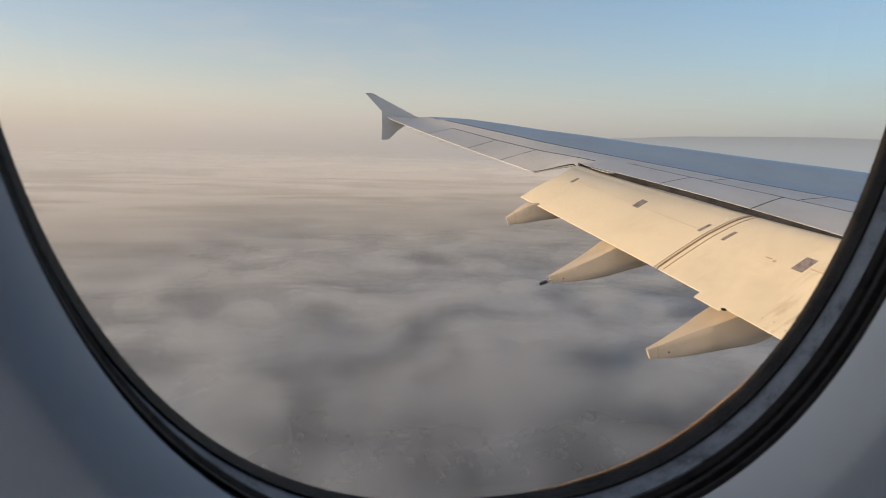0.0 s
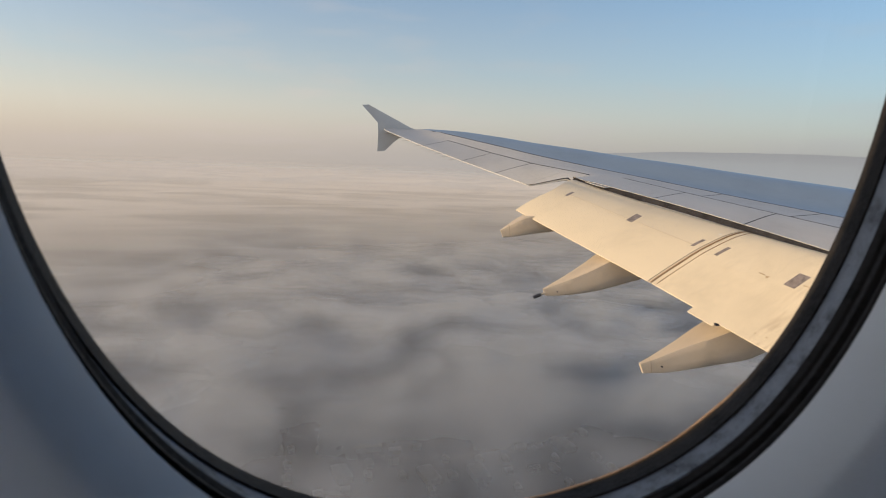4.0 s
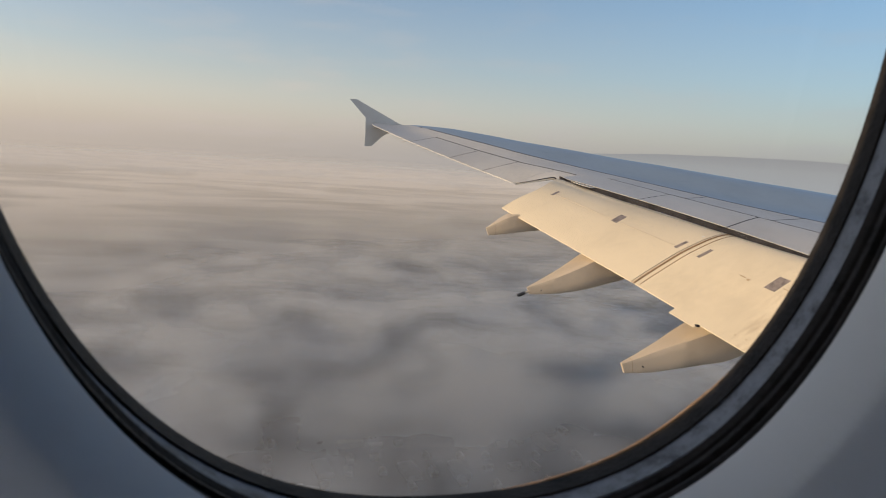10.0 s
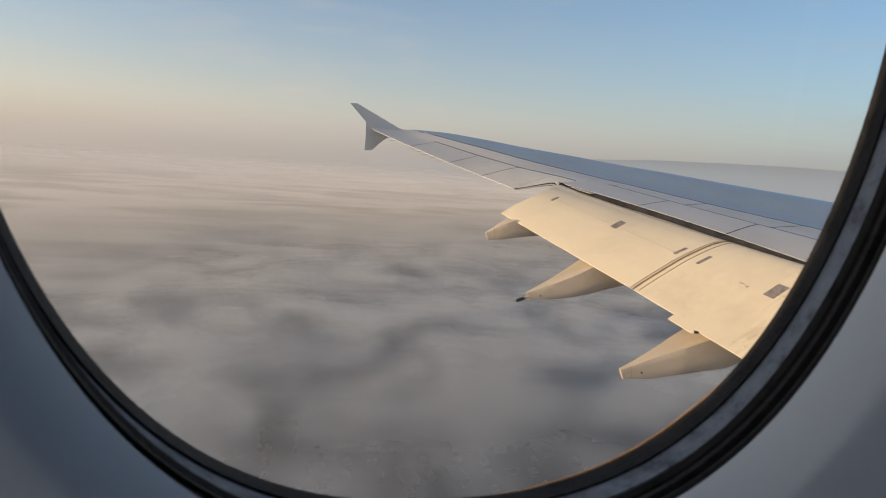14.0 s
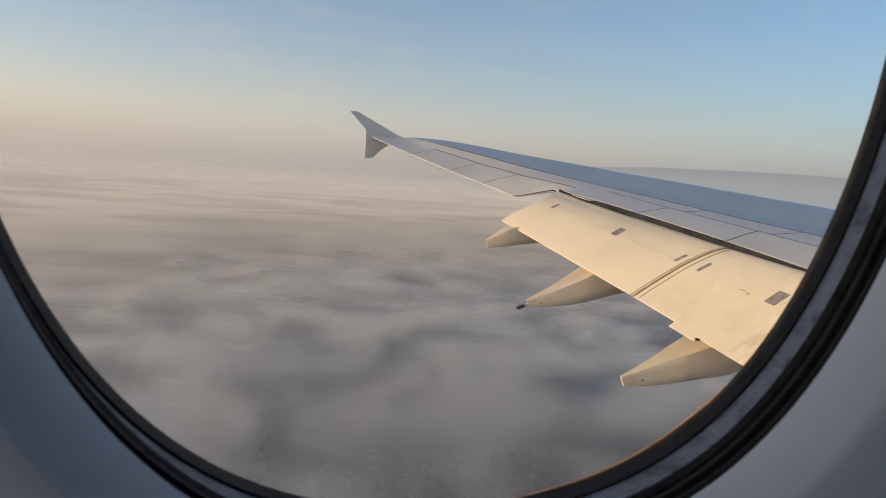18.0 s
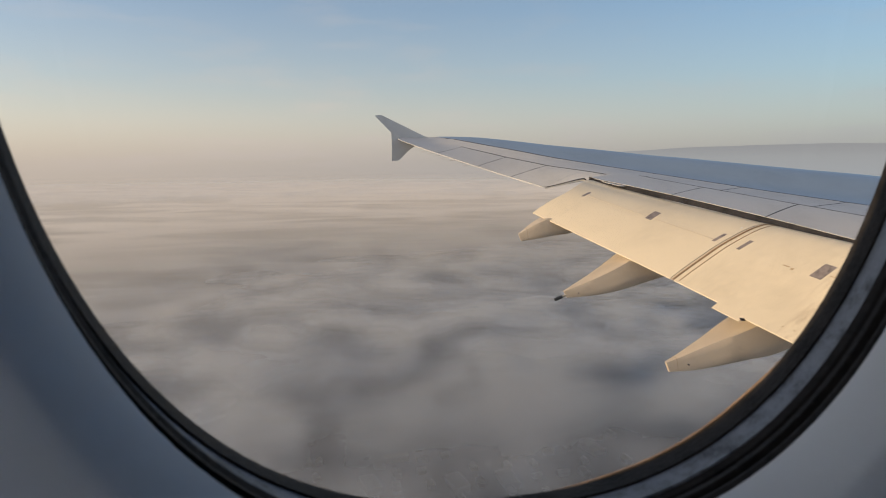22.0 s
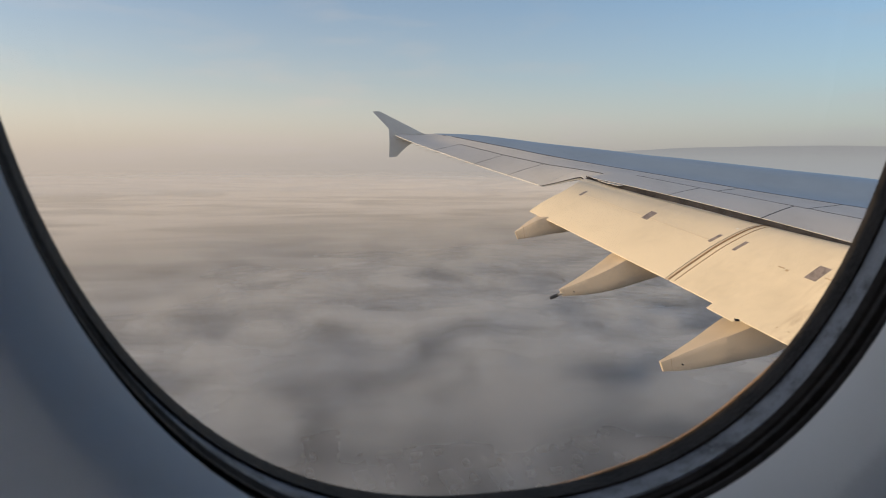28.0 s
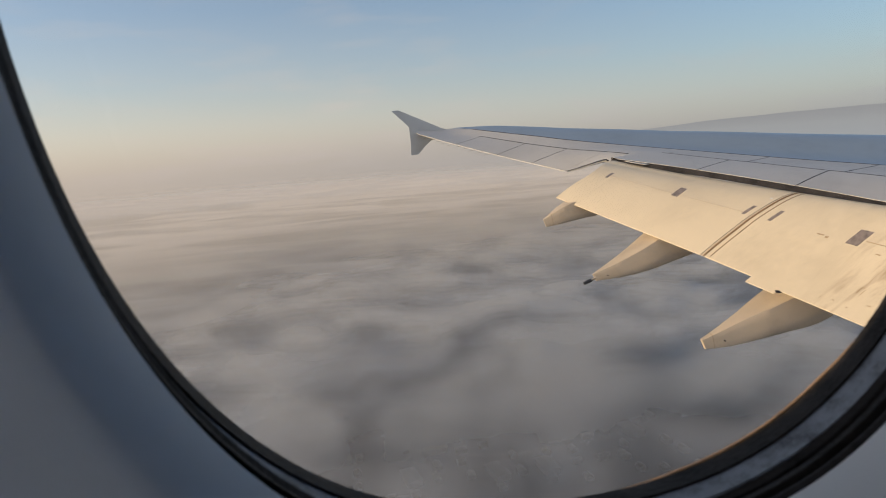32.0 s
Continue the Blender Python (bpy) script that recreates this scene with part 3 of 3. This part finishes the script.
def fairing_section(yc, width, ridge, low, x, grow):
    b = max(0.05, smooth_line(width, x))
    a = 0.03 + 0.25 * b
    mid, half = yc + (b - a) / 2, (a + b) / 2 + grow
    zr, zl = smooth_line(ridge, x) + grow, smooth_line(low, x) - grow
    rake = 0.10 * max(0.0, 1 - (x - ridge[0][0]) / 0.6)      # the blunt end leans
    return [(x - q * rake, mid + p * half, zr + q * (zr - zl)) for p, q in HULL]


def fairing_mesh(name, pts, f, mat):
    me = mesh_of(name, pts.reshape(-1, 3), f, mat)
    bm = bmesh.new()
    bm.from_mesh(me)
    bmesh.ops.recalc_face_normals(bm, faces=bm.faces)
    bm.to_mesh(me)
    bm.free()
    me.shade_smooth()
    me.set_sharp_from_angle(angle=radians(40))
    return me


def fairing_seam(owner, yc, width, ridge, low, x, w=0.014):
    """A fine joint round the hull."""
    pts = np.array([fairing_section(yc, width, ridge, low, q, g) for q, g in ((x, -0.01), (x, 0.003), (x + w, 0.003), (x + w, -0.01))])
    part("hull_seam", fairing_mesh("hull_seam", pts, grid_faces(4, len(HULL), closed_cols=True, closed_rows=True), M_SCUFF), owner)


FAR = (21.4, ((5.06, 0.05), (5.66, 0.43), (5.96, 0.58), (6.8, 0.72), (7.6, 0.75)), ((5.06, -2.555), (5.32, -2.40), (5.80, -2.135), (6.0, -2.05), (6.4, -2.03), (7.6, -2.0)), ((5.06, -2.81), (5.76, -2.74), (6.35, -2.64), (7.0, -2.54), (7.6, -2.35)))
MID = (18.2, ((5.70, 0.05), (6.82, 0.58), (7.63, 0.93), (8.4, 1.05), (9.2, 1.08)), ((5.70, -3.92), (6.54, -3.56), (7.37, -3.135), (7.62, -2.985), (8.4, -2.88), (9.2, -2.78)), ((5.70, -4.13), (6.52, -4.09), (7.37, -3.95), (8.25, -3.69), (8.7, -3.56), (9.2, -3.35)))
NEAR = (14.75, ((7.28, 0.06), (8.39, 0.44), (9.01, 0.72), (9.37, 0.85), (10.0, 0.95), (11.0, 1.0)), ((7.28, -5.075), (7.57, -4.965), (8.08, -4.745), (8.76, -4.46), (9.44, -4.17), (11.0, -3.6)), ((7.28, -5.33), (8.05, -5.31), (8.75, -5.20), (9.41, -5.08), (10.14, -4.95), (10.58, -4.77), (11.0, -4.55)))
far_fairing = fairing(*FAR, "cream canoe-shaped flap track fairing")
mid_fairing = fairing(*MID, "cream flap track fairing with a black jettison nozzle")
near_fairing = fairing(*NEAR, "cream flap track fairing with scuffed tip")
fairing_seam(far_fairing, *FAR, 5.33)
fairing_seam(near_fairing, *NEAR, 7.53)


def tube(name, a, b, r0, r1, mat, parent, label="", n=16):
    a, b = Vector(a), Vector(b)
    q = (b - a).to_track_quat("Z", "Y").to_matrix()
    pts = [c + q @ Vector((math.cos(2 * math.pi * i / n) * r, math.sin(2 * math.pi * i / n) * r, 0)) for c, r in ((a, r0), (b, r1)) for i in range(n)]
    f = grid_faces(2, n, closed_cols=True) + [tuple(range(n))[::-1], tuple(n + i for i in range(n))]
    me = mesh_of(name, pts, f, mat)
    me.shade_smooth()
    me.set_sharp_from_angle(angle=radians(40))
    return part(name, me, parent, label)


tube("nozzle_stub", (5.74, 18.02, -4.00), (5.58, 18.02, -4.055), 0.035, 0.035, M_FAIRING, mid_fairing)
tube("jettison_nozzle", (5.59, 18.02, -4.05), (5.37, 18.02, -4.135), 0.055, 0.05, M_NOZZLE, mid_fairing, "black jettison nozzle")

# ---- worn metal plates on the flaps ----
for ya, yb, sa, sb, owner in ((21.40, 21.50, 1.33, 1.68, outer_flap), (18.68, 18.90, 1.36, 1.80, outer_flap), (16.60, 16.69, 1.39, 1.75, outer_flap), (15.90, 15.99, 1.40, 1.79, inner_flap), (13.86, 14.12, 1.37, 1.78, inner_flap)):
    lean = 0.12 if ya > 18 else 0.0
    flap_strip("wear_plate", ((ya, sa), (ya + lean, sb), (yb + lean, sb), (yb, sa)), M_PATCH, owner, 0.006, 4, 3, label="worn dark metal plate")
# fine skin joints, fasteners and scuffs
flap_strip("skin_joint", ((21.5, 1.45), (16.7, 1.45), (16.7, 1.462), (21.5, 1.462)), M_FAIRING, outer_flap, 0.005, 30)
flap_strip("skin_joint", ((13.8, 1.52), (9.0, 1.52), (9.0, 1.535), (13.8, 1.535)), M_SCUFF, inner_flap, 0.005, 30)
for y, s, w, d in ((16.56, 2.12, 0.05, 0.06), (19.0, 0.62, 0.02, 0.02), (14.62, 1.40, 0.16, 0.03), (14.5, 1.36, 0.07, 0.06), (13.10, 0.46, 0.016, 0.16), (13.02, 0.44, 0.016, 0.14), (13.05, 0.60, 0.06, 0.015), (13.3, 0.16, 0.05, 0.02), (13.55, 0.13, 0.035, 0.025), (13.0, 0.12, 0.04, 0.02), (13.2, 1.62, 0.02, 0.4), (13.35, 1.3, 0.10, 0.025), (12.7, 0.3, 0.08, 0.02), (12.4, 1.2, 0.2, 0.025)):
    light = (y, s) in ((16.56, 2.12), (19.0, 0.62))
    flap_strip("scuff_mark", ((y, s), (y, s + d), (y + w, s + d * 0.8), (y + w * 0.9, s)), M_EDGE if light else M_SCUFF, outer_flap if y > 16.4 else inner_flap, 0.0045, 4, 3)
# small hinge bracket where the inner flap meets its fairing
hx, hy, hz = flap_point(14.33, -0.10, -2.0)
part("hinge_bracket", box_mesh("hinge_bracket", (hx - 0.02, hy - 0.07, hz - 0.04), (hx + 0.09, hy + 0.04, hz + 0.012), M_COVE), near_fairing, "dark hinge bracket")
# drain hole and seam near the fairing tips
for f_ob, x, y, z in ((near_fairing, 7.62, 14.225, -4.99), (mid_fairing, 6.05, 17.86, -3.93)):
    tube("drain_hole", (x, y - 0.004, z), (x, y + 0.05, z), 0.018, 0.018, M_COVE, f_ob)

# ================= cabin window =================
# local axes: x along the wall, y up, z into the cabin
W_POSE = pose(0.0392, 0.3445, 0.0891, 90 + 2.055, -0.436, 3.113)
WA, WB, WN = 0.14, 0.2012, 2.428


def loop(e, z, count=144, narrow=0.0, shift=0.0, tall=0.0):
    out = []
    for i in range(count):
        a = 2 * math.pi * i / count
        ca, sa = math.cos(a), math.sin(a)
        out.append((math.copysign(abs(ca) ** (2 / WN), ca) * (WA + e - narrow) + shift, math.copysign(abs(sa) ** (2 / WN), sa) * (WB + e + tall), z))
    return out


def ring(name, profile, mat, parent, label="", narrow=0.0, shift=0.0, tall=0.0):
    """A closed band round the opening; profile: (offset outwards, height into the cabin)."""
    pts = [p for e, z in profile for p in loop(e, z, 144, narrow, shift, tall)]
    f = grid_faces(len(profile), 144, closed_cols=True, closed_rows=True)
    me = mesh_of(name, pts, f, mat)
    me.shade_smooth()
    me.set_sharp_from_angle(angle=radians(40))
    bm = bmesh.new()
    bm.from_mesh(me)
    bmesh.ops.recalc_face_normals(bm, faces=bm.faces)
    bm.to_mesh(me)
    bm.free()
    return part(name, me, parent, label)


window = thing("window_1", "oval airliner cabin window with black rubber seals", "window", "structure", m=W_POSE)
rim = ring("outer_frame", [(0.005, -0.0009), (0.005, 0.0), (0.03, 0.0), (0.03, -0.0009)], M_FRAME, window, "metal window frame with the sun's orange put into its colour")
# frame pushed past its seal at the lower forward corner, for a sunlit edge
for v in rim.data.vertices:
    a = math.degrees(math.atan2(v.co.y / WB, v.co.x / WA))
    k = min(1, max(0, (a + 115) / 40)) * min(1, max(0, (-30 - a) / 24))
    if abs(v.co.x) < WA + 0.008 and abs(v.co.y) < WB + 0.008:
        v.co.x *= 1 - 0.0056 * k / WA
        v.co.y *= 1 - 0.0056 * k / WB
ring("outer_seal", [(-0.0003, 0.0002), (-0.0016, 0.0085), (0.03, 0.0085), (0.03, 0.0002)], M_RUBBER, window, "black rubber seal")
ring("spacer", [(-0.0008, 0.0087), (-0.0030, 0.0187), (0.03, 0.0187), (0.03, 0.0087)], M_SPACER, window, "dusty grey spacer ring")
ring("inner_seal", [(-0.0040, 0.0189), (-0.0036, 0.0212), (-0.0018, 0.0222), (-0.0020, 0.0238), (-0.0052, 0.0246), (-0.0058, 0.0268), (-0.0030, 0.0276), (-0.0032, 0.0286), (-0.0056, 0.0294), (-0.0062, 0.0308), (-0.0058, 0.0321), (0.03, 0.0321), (0.03, 0.0189)], M_RUBBER, window, "ribbed black inner seal", 0.0022, 0.0008, 0.0020)
pane = part("pane", mesh_of("pane", loop(0.002, 0.004), [tuple(range(144))], M_GLASS), window, "clear window pane")
pane.visible_shadow = False

panel = thing("wall_cabin", "pale grey moulded plastic cabin side panel round the window", "cabin wall", "structure", m=W_POSE)
reveal = ring("window_reveal", [(-0.0055, 0.0323), (-0.0051, 0.0340), (-0.0028, 0.0405), (0.0005, 0.0458), (0.0016, 0.0472), (0.0032, 0.0482), (0.007, 0.0490), (0.03, 0.0502), (0.0425, 0.0506), (0.2, 0.0512), (1.2, 0.053), (1.2, 0.045), (0.033, 0.0323)], M_PANEL, panel, "", 0.0042, 0.0016, 0.0020)
# the side panel reaches the cabin's corners
for v in reveal.data.vertices:
    if max(abs(v.co.x), abs(v.co.y)) > 0.6:
        k = 1.36 / max(abs(v.co.x), abs(v.co.y))
        v.co.x, v.co.y = v.co.x * k, v.co.y * k
# aft of the window the side panel is bent inwards, shaped to fall darker
for v in reveal.data.vertices:
    if v.co.z > 0.0504 and v.co.x < 0:
        v.co.z += 1.0 * min(0.16, max(0, -v.co.x - WA - 0.0425 + 0.02))
    elif v.co.z > 0.0508:
        v.co.z -= 0.3 * min(0.12, max(0, v.co.x - WA - 0.0425))
tube_at = loop(-0.003, 0.0235)[108]
bleed = box_mesh("bleed_hole_rim", (tube_at[0] - 0.0012, tube_at[1] - 0.0005, 0.0225), (tube_at[0] + 0.0012, tube_at[1] + 0.0012, 0.025), M_EDGE)
part("bleed_hole_rim", bleed, window, "tiny bright rim of the bleed hole")

# the unseen cabin behind the camera, blue and navy to tint and cut bounced light
for nm, lo, hi in (("ceiling", (-1.3, 1.1, 0.06), (1.3, 1.2, 2.6)), ("floor", (-1.3, -1.3, 0.06), (1.3, -1.2, 2.6)), ("wall_aft", (-1.4, -1.3, 0.06), (-1.3, 1.2, 2.6)), ("wall_forward", (1.3, -1.3, 0.06), (1.4, 1.2, 2.6)), ("wall_aisle", (-1.4, -1.3, 2.6), (1.4, 1.2, 2.7))):
    thing(nm, "unseen blue lining closing the cabin and tinting bounced light", "cabin " + nm.split("_")[0], "structure", data=box_mesh(nm, lo, hi, M_NAVY if nm == "wall_aft" else M_SHELL), m=W_POSE)


# added fill: an unseen glowing panel that brightens the window surround
M_FILL, n, l, b = material("fill_glow")
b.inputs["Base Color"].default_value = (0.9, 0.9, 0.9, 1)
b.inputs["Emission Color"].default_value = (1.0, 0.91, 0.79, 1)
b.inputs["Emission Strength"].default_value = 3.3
fill_light = thing("fill_light", "wide white fill light added unseen on the aft wall", "cabin light", m=W_POSE)
part("fill_panel", box_mesh("fill_panel", (-1.29, -0.2, 1.2), (-1.275, 0.9, 2.0), M_FILL), fill_light, "glowing white fill panel")
part("frame", box_mesh("frame", (-1.3, -0.24, 1.16), (-1.285, 0.94, 2.04), M_PANEL), fill_light)


# ================= clouds, haze, ground =================
def value_noise(x, y, seed):
    rng = np.random.RandomState(seed)
    tab = rng.rand(256, 256)
    xi, yi = np.floor(x).astype(int), np.floor(y).astype(int)
    fx, fy = x - xi, y - yi
    fx, fy = fx * fx * fx * (fx * (fx * 6 - 15) + 10), fy * fy * fy * (fy * (fy * 6 - 15) + 10)
    a, b = tab[xi % 256, yi % 256], tab[(xi + 1) % 256, yi % 256]
    c, d = tab[xi % 256, (yi + 1) % 256], tab[(xi + 1) % 256, (yi + 1) % 256]
    return (a * (1 - fx) + b * fx) * (1 - fy) + (c * (1 - fx) + d * fx) * fy - 0.5


def fbm(x, y, seed, octaves=4, gain=0.5):
    out, amp = 0, 1.0
    for o in range(octaves):
        out = out + amp * value_noise(x * 2**o + 17.3 * o, y * 2**o + 5.1 * o, seed + o)
        amp *= gain
    return out


def polar_sheet(name, r0, r1, nr, z_of, mat, fine=160):
    ang = np.concatenate([np.linspace(-55, 62, fine), np.linspace(62, 305, 60)[1:-1]])
    rad = np.geomspace(r0, r1, nr)
    A, R = np.meshgrid(np.radians(ang), rad)
    X, Y = R * np.sin(A), R * np.cos(A)
    Z = z_of(X, Y)
    pts = np.stack([X, Y, Z], -1).reshape(-1, 3)
    na = len(ang)
    i, j = np.meshgrid(np.arange(nr - 1), np.arange(na), indexing="ij")
    j2 = (j + 1) % na
    quads = np.stack([i * na + j, (i + 1) * na + j, (i + 1) * na + j2, i * na + j2], -1).reshape(-1, 4)[:, ::-1]
    me = bpy.data.meshes.new(name)
    me.vertices.add(len(pts))
    me.vertices.foreach_set("co", pts.ravel())
    me.loops.add(quads.size)
    me.loops.foreach_set("vertex_index", quads.ravel())
    me.polygons.add(len(quads))
    me.polygons.foreach_set("loop_start", np.arange(0, quads.size, 4))
    me.materials.append(mat)
    me.update(calc_edges=True)
    me.validate()
    me.shade_smooth()
    return me


def cloud_height(x, y):
    """Broad swells with rounded billows of some hundred metres on them, levelling out far away."""
    u, v = 0.97 * x + 0.24 * y, -0.24 * x + 0.97 * y
    wx, wy = 60 * fbm(x / 210, y / 170, 61, 3), 60 * fbm(x / 210 + 40, y / 170, 71, 3)
    swell = fbm(u / 470 + 3.3, v / 210 + 1.4, 12, 3)
    puff = value_noise((u + wx) / 165, (v + wy) / 92, 25)
    small = value_noise((x + wy) / 74, (y + wx) / 46, 31)
    h = 34 * swell + 44 * puff + 17 * small + 2 * fbm(x / 30, y / 30, 41, 2)
    far = np.clip((np.hypot(x, y) - 1900) / 2400, 0, 1)
    return -256 + 0.21 * h * (1 - 0.8 * far * far * (3 - 2 * far))


for lift, m in CLOUD:
    thing("cloud_layer", "soft grey-white billows of low cloud seen from above", "clouds", "stuff", data=polar_sheet("cloud_layer", 200, 4900, 250, lambda x, y, q=lift: cloud_height(x, y) + q, m, 330))

ground_verts = [(6000 * math.sin(2 * math.pi * i / 96), 6000 * math.cos(2 * math.pi * i / 96), -420) for i in range(96)]
thing("ground", "dark winter ground far below the clouds", "ground", "structure", data=mesh_of("ground", ground_verts, [tuple(range(95, -1, -1))], M_GROUND))

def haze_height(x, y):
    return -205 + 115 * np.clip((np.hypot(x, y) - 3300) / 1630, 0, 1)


thing("haze", "sheet standing in for pale warm haze towards the horizon", "haze", "stuff", data=polar_sheet("haze", 60, 4930, 80, haze_height, M_HAZE))


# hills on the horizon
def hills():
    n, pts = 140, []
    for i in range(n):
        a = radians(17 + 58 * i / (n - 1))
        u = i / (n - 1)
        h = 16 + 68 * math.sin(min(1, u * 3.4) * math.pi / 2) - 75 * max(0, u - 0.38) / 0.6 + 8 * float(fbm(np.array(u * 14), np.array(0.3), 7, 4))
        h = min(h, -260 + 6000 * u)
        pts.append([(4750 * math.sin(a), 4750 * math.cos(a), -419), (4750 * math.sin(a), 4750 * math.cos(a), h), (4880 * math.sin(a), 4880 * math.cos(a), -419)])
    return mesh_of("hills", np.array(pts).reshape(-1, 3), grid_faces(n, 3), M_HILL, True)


thing("backdrop", "long low hills on the horizon, haze painted in as glow", "hills", "structure", data=hills())


# ================= the town under the thin cloud =================
def house_mesh(w, d, h, roof, name="walls"):
    walls = box_mesh(name, (-w / 2, -d / 2, 0), (w / 2, d / 2, h), M_WALLS)
    o = 0.5
    v = [(-w / 2 - o, -d / 2 - o, h), (w / 2 + o, -d / 2 - o, h), (w / 2 + o, d / 2 + o, h), (-w / 2 - o, d / 2 + o, h), (-w / 2 - o, 0, h + roof), (w / 2 + o, 0, h + roof)]
    top = mesh_of("roof", v, [(0, 1, 5, 4), (2, 3, 4, 5), (0, 4, 3), (1, 2, 5), (3, 2, 1, 0)], M_ROOF)
    return walls, top


def building(walls, top, label, category, group, m):
    ob = thing(category, label, category, group=group, m=m)
    part("walls", walls, ob)
    part("roof", top, ob)
    return ob


rng = random.Random(5)
kinds = [(house_mesh(11, 9, 5.5, 3.5), "pale house with a pitched roof, dim through mist", "house"), (house_mesh(16, 10, 6, 3), "long pale house with a pitched roof, dim through mist", "house"), (house_mesh(38, 20, 8, 1.2), "pale low warehouse with a shallow roof, dim through mist", "warehouse")]
first = {}
for row in range(12):
    for col in range(20):
        x = -330 + col * 36 + rng.uniform(-7, 7)
        y = 730 + row * 38 + rng.uniform(-7, 7)
        if rng.random() < 0.3:
            continue
        k = rng.choice((0, 0, 0, 1, 1, 2))
        m = pose(x, y, -420, 0, 0, rng.choice((12, 102)) + rng.uniform(-6, 6))
        (walls, top), label, cat = kinds[k]
        if k in first:
            copy_thing(first[k], m)
        else:
            first[k] = building(walls, top, label, cat, "town buildings under the cloud", m)
M_ROAD = paint("asphalt_road", (0.05, 0.05, 0.052), 0.85, 0.05, 0.2)
for i, (x0, y0, x1, y1) in enumerate(((-420, 711, 480, 711), (-420, 863, 480, 863), (-60, 690, -40, 1200), (210, 690, 225, 1200))):
    dx, dy = x1 - x0, y1 - y0
    ln = math.hypot(dx, dy)
    px, py = -dy / ln * 4, dx / ln * 4
    v = [(x0 + px, y0 + py, -419.99), (x1 + px, y1 + py, -419.99), (x1 - px, y1 - py, -419.99), (x0 - px, y0 - py, -419.99)]
    v += [(a, b, -419.93 + 0.004 * i) for a, b, c in v]
    thing("road", "straight asphalt street between houses", "road", "structure", data=mesh_of("road", v, [(0, 1, 5, 4), (1, 2, 6, 5), (2, 3, 7, 6), (3, 0, 4, 7), (7, 6, 5, 4)], M_ROAD))
